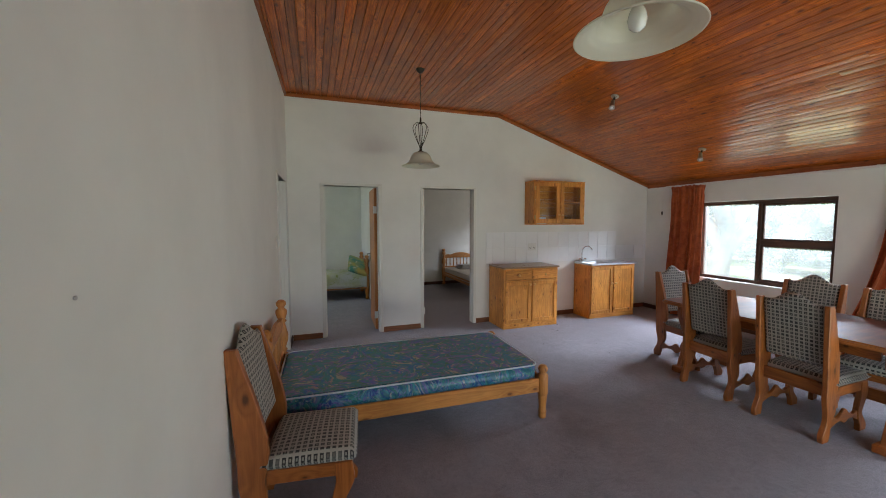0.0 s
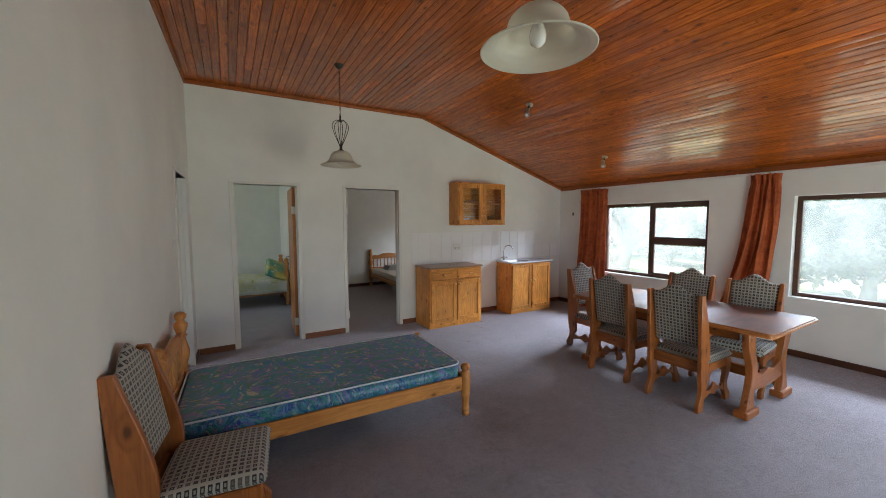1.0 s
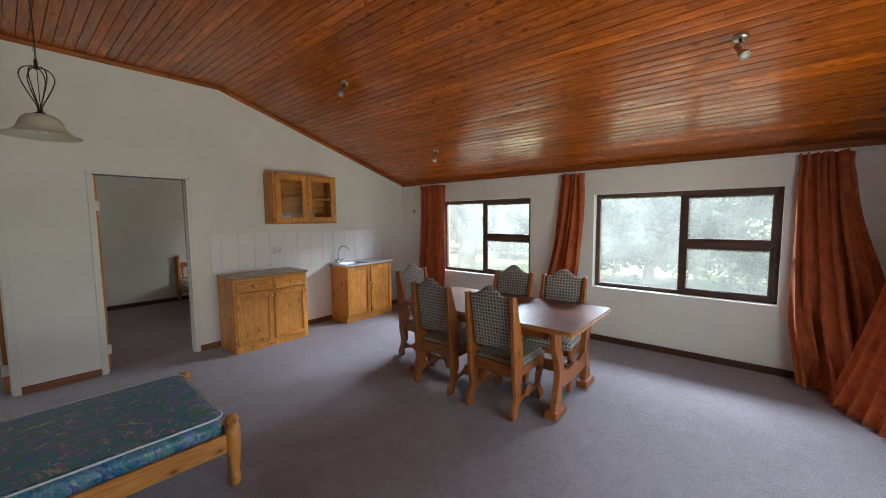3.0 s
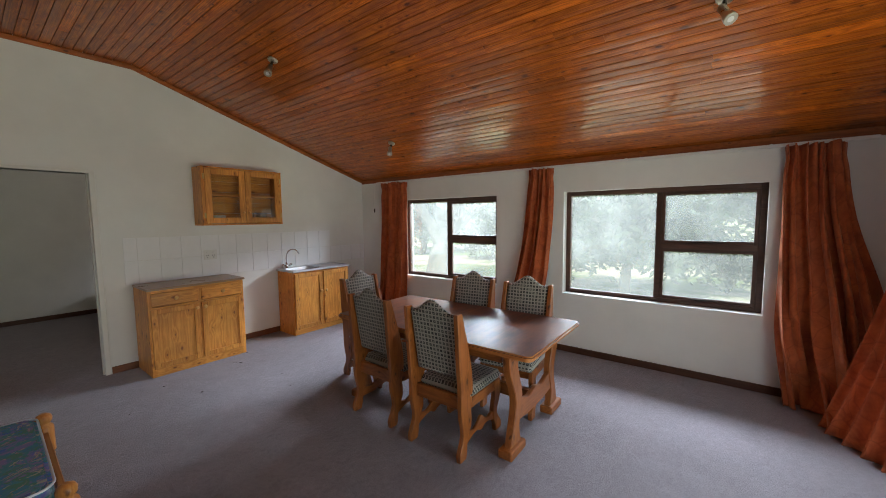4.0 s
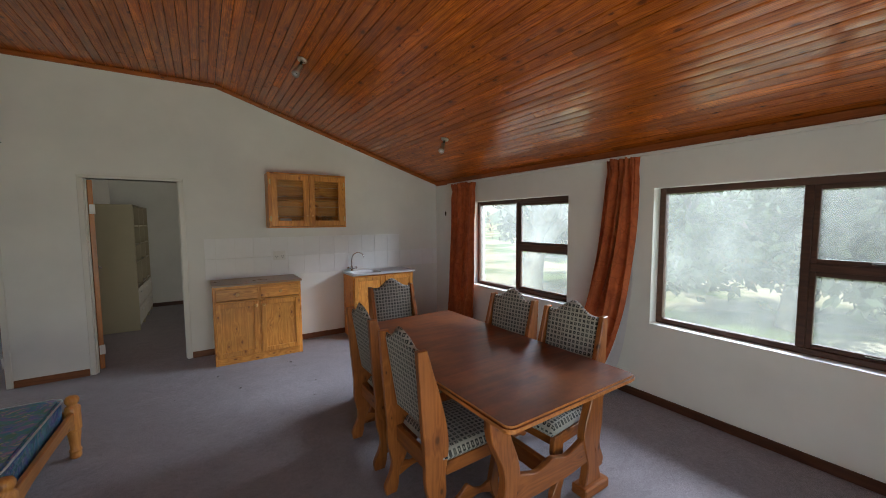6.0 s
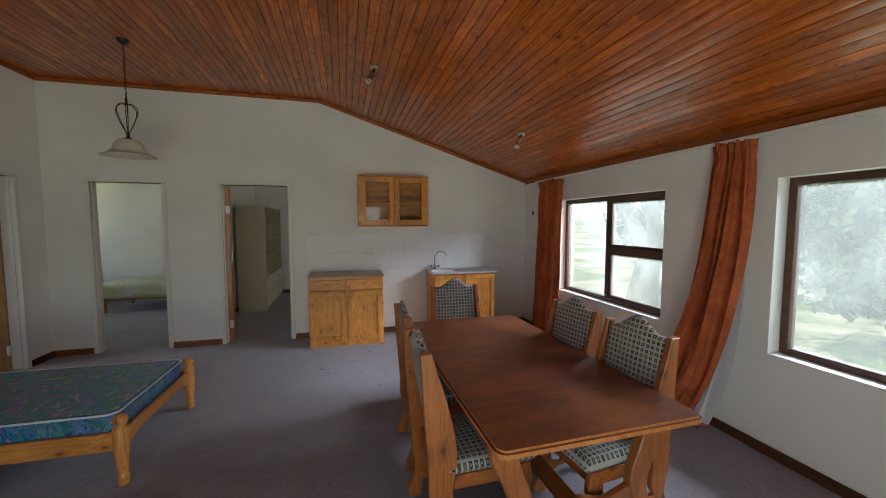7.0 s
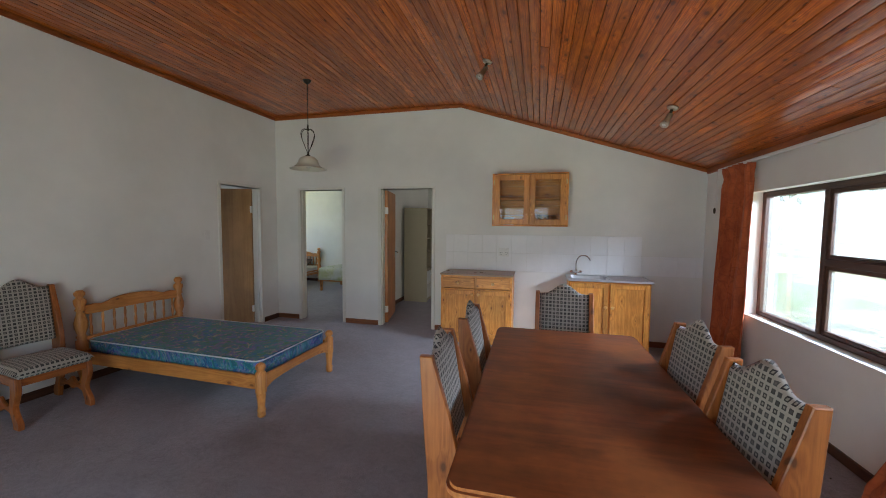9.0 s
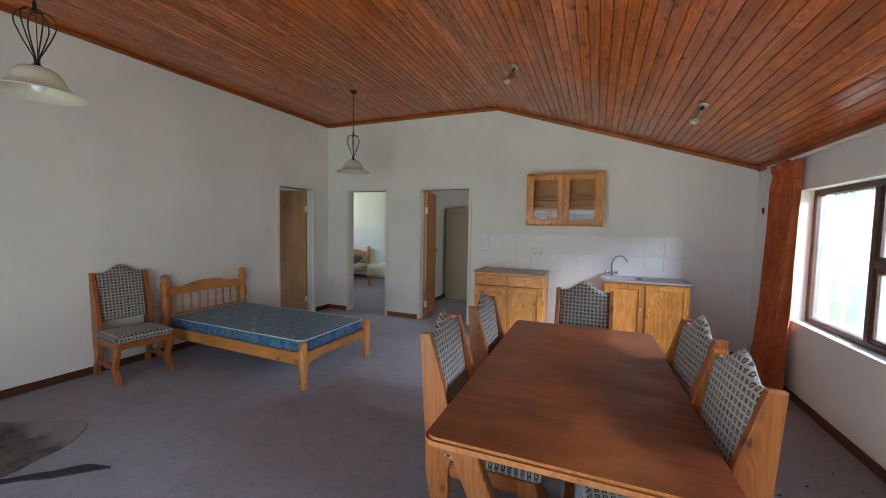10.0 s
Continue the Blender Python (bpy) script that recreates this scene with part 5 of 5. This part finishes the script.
# ---- curtains ----
def drape(rows, folds, amp, seed, crease=0.0, n=170, k=80, frill=True):
    """A hanging cloth. rows, from its head down: height, then y and x of one edge, y and x of the other; it bulges away from the wall in folds that merge downwards."""
    rows = np.array(smooth_rows(rows, 6))[::-1]
    z1, z0 = rows[-1][0], rows[0][0]
    bm = bmesh.new()
    g = {}
    for j in range(k + 1):
        v = j / k
        height = z1 + (z0 - z1) * v
        ya, xa, yb, xb = (np.interp(height, rows[:, 0], rows[:, c]) for c in (1, 2, 3, 4))
        size = amp * (0.4 + 0.9 * v)
        pinch = math.exp(-((v - 0.05) / 0.028) ** 2) if frill else 0.0
        for i in range(n + 1):
            u = i / n
            rim = min(1.0, 6 * u, 6 * (1 - u))
            ph = 2 * math.pi * (folds * u + (0.35 + 0.75 * v) * noise.noise((u * 2.4, v * 1.0, seed)) + 0.25 * noise.noise((u * 5, v * 2.0, seed + 4)))
            wide = 2 * math.pi * (folds * 0.42 * u + 0.8 * noise.noise((u * 1.4 + 5, v * 0.9, seed + 2)))
            fold = (0.5 - 0.5 * math.cos(ph)) ** 1.7 * (0.85 + 0.9 * noise.noise((u * 3.5, v * 1.3, seed + 7)))
            d = size * ((1 - 0.3 * v) * fold + 1.15 * v * (0.5 - 0.5 * math.cos(wide)) + 0.35 * v * noise.noise((u * 8 + 2 * v, v * 5, seed + 3)))
            if frill:
                gather = 0.5 - 0.5 * math.cos(2 * math.pi * (folds * 2.2 * u + 0.5 * noise.noise((u * 6, 0, seed))))
                d = d * (1 - 0.55 * pinch) + amp * 0.55 * gather * math.exp(-v / 0.16) + 0.05 * noise.noise((u * 15, v * 22, seed)) * max(0.0, 1 - v / 0.045)
            if crease:
                q = noise.noise((u * 2.4 + 2.5 * v, v * 4.2 - 1.2 * u, seed + 5))
                d += crease * math.exp(-((q / 0.09) ** 2)) * max(0.0, v - 0.3) * 1.5
            y = ya + (yb - ya) * (0.5 + (u - 0.5) * (1 - 0.05 * pinch)) + 0.3 * size * math.sin(ph) * rim
            x = xa + (xb - xa) * u - d * (0.35 + 0.65 * rim)
            z = height + (0.014 * noise.noise((u * 7, 0, seed)) + 0.01 if j == k else 0) + (0.016 * noise.noise((u * 14, 1, seed)) if j == 0 and frill else 0)
            g[i, j] = bm.verts.new((min(x, XR - 0.022), y, max(z, 0.004)))
    for j in range(k):
        for i in range(n):
            bm.faces.new((g[i, j], g[i, j + 1], g[i + 1, j + 1], g[i + 1, j])).smooth = True
    return bm


def curtain(label, bm, lining=None):
    c = thing("curtain", label, "curtain", "rust curtains")
    o = part("cloth", bm, M_VELVET, c)
    s = o.modifiers.new("thick", "SOLIDIFY")
    s.thickness = 0.004
    if lining is not None:
        q = part("lining", lining, M_LINING, c, "white lining cloth showing at the edge")
        s = q.modifiers.new("thick", "SOLIDIFY")
        s.thickness = 0.002
    return c


TOPC = 2.115
curtain("rust-orange velvet curtain hanging beside the window", drape([(TOPC, 4.03, 5.955, 4.60, 5.955), (1.5, 4.05, 5.95, 4.58, 5.95), (0.8, 4.04, 5.945, 4.61, 5.945), (0.03, 4.03, 5.94, 4.66, 5.94)], 6, 0.085, 1.3, 0.010))
swept = curtain("rust-orange velvet curtain between the windows, swept aside", drape([(TOPC, 1.755, 5.955, 2.05, 5.955), (1.62, 1.755, 5.95, 2.09, 5.95), (1.2, 1.78, 5.935, 2.13, 5.94), (0.85, 1.785, 5.85, 2.20, 5.935), (0.5, 1.85, 5.80, 2.30, 5.925), (0.25, 1.93, 5.775, 2.39, 5.91), (0.02, 2.03, 5.755, 2.46, 5.90)], 4.5, 0.09, 4.1, 0.014),
                drape([(TOPC - 0.04, 1.80, 5.96, 2.02, 5.96), (1.3, 1.80, 5.955, 2.08, 5.955), (1.05, 1.785, 5.945, 2.12, 5.95), (0.55, 1.825, 5.925, 2.2, 5.93), (0.25, 1.88, 5.90, 2.2, 5.87), (0.03, 1.95, 5.89, 2.16, 5.80)], 2.0, 0.014, 2.0, frill=False))
part("hem", drape([(0.04, 1.945, 5.885, 2.16, 5.785), (0.02, 1.948, 5.885, 2.16, 5.78), (0.006, 1.95, 5.88, 2.16, 5.775)], 2.0, 0.014, 2.0, n=40, k=4, frill=False), M_VELVET, swept)
curtain("rust-orange velvet curtain reaching the carpet by the window", drape([(TOPC, -0.54, 5.955, -0.19, 5.955), (1.75, -0.58, 5.95, -0.19, 5.95), (1.45, -0.64, 5.945, -0.195, 5.94), (1.0, -0.77, 5.93, -0.19, 5.92), (0.6, -0.86, 5.91, -0.185, 5.885), (0.2, -0.90, 5.87, -0.235, 5.84), (0.006, -0.90, 5.84, -0.26, 5.80)], 5.5, 0.16, 7.7, 0.05))


def side_curtain():
    """The curtain of the glass door, pulled out from the end wall at its foot."""
    bm = bmesh.new()
    n, k = 90, 40
    g = {}
    for j in range(k + 1):
        v = j / k
        for i in range(n + 1):
            u = i / n
            ph = 2 * math.pi * 5 * u + 1.5 * math.sin(2 * v + u)
            amp = 0.025 + 0.02 * v
            x = 5.05 + 0.45 * u + 0.02 * math.cos(ph) - 0.12 * v * (1 - u)
            y = YN + 0.09 + (0.05 + 0.42 * v ** 1.7) * (0.35 + 0.65 * u) * min(1, v * 2 + 0.3) + amp * math.sin(ph)
            g[i, j] = bm.verts.new((x, y, 2.12 + (0.015 - 2.12) * v))
    for j in range(k):
        for i in range(n):
            bm.faces.new((g[i, j], g[i, j + 1], g[i + 1, j + 1], g[i + 1, j])).smooth = True
    return bm


curtain("rust-orange velvet curtain trailing on the carpet by the glass door", side_curtain())
rail = thing("curtain_rail", "thin white curtain rail above the windows", "curtain rail")
part("track", bm_box(XR - 0.072, XR - 0.05, YN + 0.3, 4.68, 2.112, 2.138, 0.003), M_WHITE, rail)
for y in (4.6, 3.3, 2.2, 1.0, -0.1):
    part("bracket", bm_box(XR - 0.052, XR, y - 0.01, y + 0.01, 2.115, 2.145, 0.002), M_WHITE, rail)


cord = part("pull_cord", bm_tube([(XR - 0.06, 4.72, 2.112), (XR - 0.055, 4.745, 1.9), (XR - 0.06, 4.74, 1.72)], 0.003, 6), M_WHITE, rail, "thin white pull cord")
part("toggle", bm_lathe([(0.004, 0.0), (0.010, 0.01), (0.012, 0.05), (0.005, 0.065)], 10, (XR - 0.06, 4.74, 1.66)), M_IRON, cord, "dark cord toggle")


# ---- floor things ----
def hide_rug():
    m = Mat("short_fur", 0.9)
    v = m.coords(shift=False)
    n = m.noise(v, 5, 5, 0.65)
    sep = m.node("SeparateXYZ", Vector=m.node("TexCoord").outputs["Object"])
    edge = m.ramp(m.math("ADD", sep.outputs[1], m.math("MULTIPLY", n, 0.12)), [(0.30, grey(0)), (0.40, grey(1))])
    col = m.mix(m.ramp(n, [(0.35, grey(0)), (0.65, grey(1))]), (0.045, 0.04, 0.034), (0.17, 0.155, 0.135))
    col = m.mix(edge, col, m.mix(n, (0.16, 0.155, 0.15), (0.36, 0.355, 0.34)))
    m.color(col)
    m.bump(m.noise(m.node("Mapping", Vector=v, Scale=(60, 400, 60)).outputs[0], 1.0, 3), 0.5, 0.004)
    r = thing("hide_rug", "grey-brown animal hide rug with a dark tail lying on the carpet", "hide rug", at=pose(0.4, 0.8, 0, 0, 0, 0))
    out = smooth_rows([(-0.25, 0.16), (0.03, 0.265), (0.23, 0.37), (0.42, 0.475), (0.54, 0.52), (0.63, 0.49), (0.74, 0.395), (0.815, 0.29), (0.84, 0.16), (0.87, 0.06), (0.84, -0.05), (0.70, -0.16), (0.62, -0.36), (0.44, -0.40), (0.2, -0.28), (-0.1, -0.26), (-0.32, -0.05)], 5)
    part("hide", bm_prism([tuple(p) for p in out], "z", 0.001, 0.010, 0.003), m.mat, r)
    tail = smooth_rows([(0.80, -0.06, 0.014), (0.92, -0.02, 0.016), (1.0, 0.055, 0.020), (1.10, 0.13, 0.030), (1.18, 0.215, 0.036), (1.25, 0.26, 0.022), (1.32, 0.30, 0.004)], 5)
    a = [(x + w * 0.6, y - w) for x, y, w in tail]
    b = [(x - w * 0.6, y + w) for x, y, w in tail]
    part("tail", bm_prism(a + b[::-1], "z", 0.001, 0.012, 0.003), plain("dark_fur", (0.03, 0.028, 0.035), 0.9), r, "dark hair tail")


hide_rug()


def litter():
    """Dry crumbs and grit lying about on the carpet."""
    rng = random.Random(8)
    bm = bmesh.new()
    spots = [(3.667, 3.69), (3.51, 4.40), (3.53, 4.38), (5.93, 3.37), (5.9, 3.5)] + [(rng.gauss(3.3, 0.4), rng.gauss(4.2, 0.35)) for _ in range(8)] + [(rng.gauss(5.7, 0.12), rng.gauss(2.6, 0.8)) for _ in range(10)] + [(rng.uniform(0.8, 5.6), rng.uniform(0.6, 4.4)) for _ in range(7)]
    for x, y in spots:
        s = rng.uniform(0.004, 0.012)
        a = rng.uniform(0, 6.28)
        top = [bm.verts.new((x + s * rng.uniform(0.5, 1.1) * math.cos(a + k * 1.26), y + 0.6 * s * rng.uniform(0.5, 1.1) * math.sin(a + k * 1.26), rng.uniform(0.004, 0.007))) for k in range(5)]
        low = [bm.verts.new((v.co.x, v.co.y, 0.001)) for v in top]
        bm.faces.new(top)
        for k in range(5):
            bm.faces.new((top[k], low[k], low[(k + 1) % 5], top[(k + 1) % 5]))
    bmesh.ops.recalc_face_normals(bm, faces=bm.faces[:])
    return bm


tagged(part("grit", litter(), plain("dry_crumbs", (0.05, 0.035, 0.025), 0.9)), "scattered dark crumbs and grit on the carpet", "litter", kind="stuff")


# ---- outdoors ----
def grass_mat():
    m = Mat("meadow", 0.95)
    v = m.coords(shift=False)
    a, b = m.noise(v, 0.22, 5, 0.6), m.noise(v, 14, 4, 0.7)
    col = m.mix(b, (0.07, 0.13, 0.03), (0.18, 0.24, 0.08))
    col = m.mix(m.ramp(a, [(0.46, grey(0)), (0.56, grey(1))]), col, (0.46, 0.42, 0.30))
    # pale patch: bare ground with its sunlit brightness put into the colour
    off = m.node("VectorMath", i0=v, i1=(-10.2, 0.6, 0.0))
    away = m.node("VectorMath", i0=off.outputs[0])
    away.operation = "LENGTH"
    bare = m.ramp(m.math("ADD", m.math("DIVIDE", away.outputs["Value"], 10.0), m.math("MULTIPLY", m.noise(v, 0.9, 3), 0.2)), [(0.28, grey(1)), (0.34, grey(0))])
    m.color(m.mix(bare, col, (0.55, 0.52, 0.42)))
    m.bump(b, 0.8, 0.05)
    return m.mat


setting("ground", bm_box(-300, 400, -300, 300, -0.55, -0.3), grass_mat(), "sunlit grass outside the windows", "ground")


def foliage(name, color):
    m = Mat(name, 0.5)
    geo = m.node("NewGeometry")
    m.color(m.mix(geo.outputs["Random Per Island"], tuple(c * 0.55 for c in color), tuple(c * 1.5 for c in color)))
    lit = m.node("BsdfTranslucent", Color=(*[c * 1.3 for c in color], 1))
    both = m.node("MixShader", Fac=0.35, i1=m.bsdf.outputs[0], i2=lit.outputs[0])
    m.tree.links.new(both.outputs[0], m.tree.nodes["Material Output"].inputs["Surface"])
    return m.mat


M_LEAF = [foliage("leaves_grey_green", (0.045, 0.066, 0.032)), foliage("leaves_green", (0.05, 0.085, 0.022))]
M_BARK = plain("bark", (0.15, 0.135, 0.115), 0.95, 0, 0.45, 5, 0.9)


def tree(x, y, h, seed, crown_r, leaf, low=0.28, count=7000, big=1.0, girth=0.035, droop=0.0, dense=45, lowest=0.3):
    rng = random.Random(seed)
    t = thing("tree", "garden tree with grey bark and loose leafy crown", "tree", "garden trees", at=pose(x, y, -0.3))
    bm = None
    tips = []

    def limb(p, d, length, r, depth):
        nonlocal bm
        pts, q, v = [p], p.copy(), d.normalized()
        for _ in range(6):
            v = (v + Vector((rng.uniform(-1, 1), rng.uniform(-1, 1), rng.uniform(-0.3, 0.7))) * 0.18).normalized()
            q = q + v * length / 6
            pts.append(q.copy())
        one = bmesh.new()
        rings = []
        for k, c in enumerate(pts):
            rr = r * (1 - 0.55 * k / 6)
            a = v.cross(Vector((0.3, 0.9, 0.1))).normalized()
            b = v.cross(a)
            rings.append([one.verts.new(c + rr * (math.cos(2 * math.pi * j / 8) * a + math.sin(2 * math.pi * j / 8) * b)) for j in range(8)])
        for a, b in zip(rings, rings[1:]):
            for j in range(8):
                one.faces.new((a[j], a[(j + 1) % 8], b[(j + 1) % 8], b[j])).smooth = True
        bm = merge(bm, one)
        if depth < 3:
            for _ in range(4 if depth else 5):
                k = rng.randint(3, 6)
                w = (v + Vector((rng.uniform(-1, 1), rng.uniform(-1, 1), rng.uniform(-0.2, 0.6)))).normalized()
                limb(pts[k], w, length * rng.uniform(0.55, 0.75), r * 0.58, depth + 1)
        if depth >= 2:
            tips.extend(pts[2:])

    limb(Vector((0, 0, 0)), Vector((rng.uniform(-0.2, 0.2), rng.uniform(-0.2, 0.2), 1)), h * low * 1.5, h * girth, 0)
    part("trunk", bm, M_BARK, t)
    verts, faces = [], []
    clumps = []
    for _ in range(max(1, int(count / dense))):
        c = rng.choice(tips) + Vector((rng.gauss(0, 1), rng.gauss(0, 1), rng.gauss(0, 0.8))) * crown_r * 0.2
        c.z = max(lowest + rng.uniform(0, 0.6), c.z - abs(rng.gauss(0, 1)) * droop * 1.4)
        clumps.append(c)
    for k in range(count):
        c = clumps[k % len(clumps)] + Vector((rng.gauss(0, 1), rng.gauss(0, 1), rng.gauss(0, 0.6))) * 0.24 * big
        a = Vector((rng.uniform(-1, 1), rng.uniform(-1, 1), rng.uniform(-1, 1))).normalized()
        b = a.cross(Vector((rng.uniform(-1, 1), rng.uniform(-1, 1), rng.uniform(-1, 1)))).normalized()
        s = rng.uniform(0.06, 0.13) * big
        i = len(verts)
        verts += [tuple(c - a * s), tuple(c + b * s * 0.45), tuple(c + a * s), tuple(c - b * s * 0.45)]
        faces.append((i, i + 1, i + 2, i + 3))
    me = bpy.data.meshes.new("crown")
    me.from_pydata(verts, [], faces)
    me.materials.append(leaf)
    o = new("crown", me)
    o.parent = t


TREES = (
    # x, y, height, crown, trunk share, girth, leaves, leaf size, droop, lowest leaf
    (11.0, 2.0, 5.0, 2.8, 0.17, 0.03, 7000, 1.15, 0.5, 0.8),
    (9.1, 6.05, 8.0, 3.0, 0.15, 0.042, 2200, 1.3, 0.0, 2.4),
    (17.5, -3.6, 5.5, 2.6, 0.2, 0.03, 3600, 1.7, 0.9, 1.2),
    (17.5, 5.6, 5.5, 3.0, 0.2, 0.03, 3800, 1.9, 0.9, 1.2),
    (16.0, 12.5, 6.5, 3.2, 0.22, 0.03, 4000, 1.8, 1.0, 0.9),
    (24.0, -1.2, 7.0, 3.8, 0.2, 0.03, 4200, 2.4, 1.0, 1.7),
    (20.0, -7.0, 7.0, 4.0, 0.2, 0.03, 4500, 2.4, 1.3, 0.8),
    (21.0, 9.0, 7.5, 4.5, 0.2, 0.03, 5000, 2.6, 1.4, 0.9),
)
for k, (x, y, h, r, low, girth, count, big, droop, lowest) in enumerate(TREES):
    tree(x, y, h, 11 + k, r, M_LEAF[k % 2], low, count, big, girth, droop, 110, lowest)


def bush(x, y, r, seed):
    rng = random.Random(seed)
    b = thing("bush", "low rounded garden bush with small leaves on the grass", "bush", "garden bushes", at=pose(x, y, -0.3))
    stems = None
    verts, faces = [], []
    for _ in range(9):
        a, t = rng.uniform(0, 6.28), rng.uniform(0.2, 0.8)
        tip = Vector((r * t * math.cos(a), r * t * math.sin(a), r * rng.uniform(0.6, 1.1)))
        stems = bm_tube([(0, 0, 0), tuple(tip * 0.5 + Vector((0, 0, 0.1))), tuple(tip)], 0.02, 5, stems)
        for _ in range(330):
            c = tip + Vector((rng.gauss(0, 1), rng.gauss(0, 1), rng.gauss(0, 0.8))) * r * 0.26
            p = Vector((rng.uniform(-1, 1), rng.uniform(-1, 1), rng.uniform(-1, 1))).normalized()
            q = p.cross(Vector((rng.uniform(-1, 1), rng.uniform(-1, 1), rng.uniform(-1, 1)))).normalized()
            s = rng.uniform(0.04, 0.09)
            c.z = max(c.z, 0.1)
            i = len(verts)
            verts += [tuple(c - p * s), tuple(c + q * s * 0.5), tuple(c + p * s), tuple(c - q * s * 0.5)]
            faces.append((i, i + 1, i + 2, i + 3))
    part("stem", stems, M_BARK, b)
    me = bpy.data.meshes.new("leaves")
    me.from_pydata(verts, [], faces)
    me.materials.append(M_LEAF[seed % 2])
    new("leaves", me).parent = b


for k, (x, y, r) in enumerate(((13.0, 0.05, 1.0), (13.5, 4.8, 0.9), (18.0, 3.6, 1.2), (14.5, -3.5, 1.2), (16.0, 8.4, 1.2))):
    bush(x, y, r, 40 + k)


def hills():
    bm = bmesh.new()
    n = 60
    lo, hi = [], []
    for k in range(n + 1):
        y = -420 + 840 * k / n
        lo.append(bm.verts.new((330, y, -2)))
        hi.append(bm.verts.new((390, y, 22 + 16 * noise.noise((k * 0.12, 2.0, 0)) + 5 * noise.noise((k * 0.5, 0, 1)))))
    for k in range(n):
        bm.faces.new((lo[k], lo[k + 1], hi[k + 1], hi[k]))
    return bm


setting("backdrop", hills(), plain("far_hills", (0.13, 0.17, 0.13), 0.9, 0, 0.15, 0.05), "far grey-green hills", "hills")
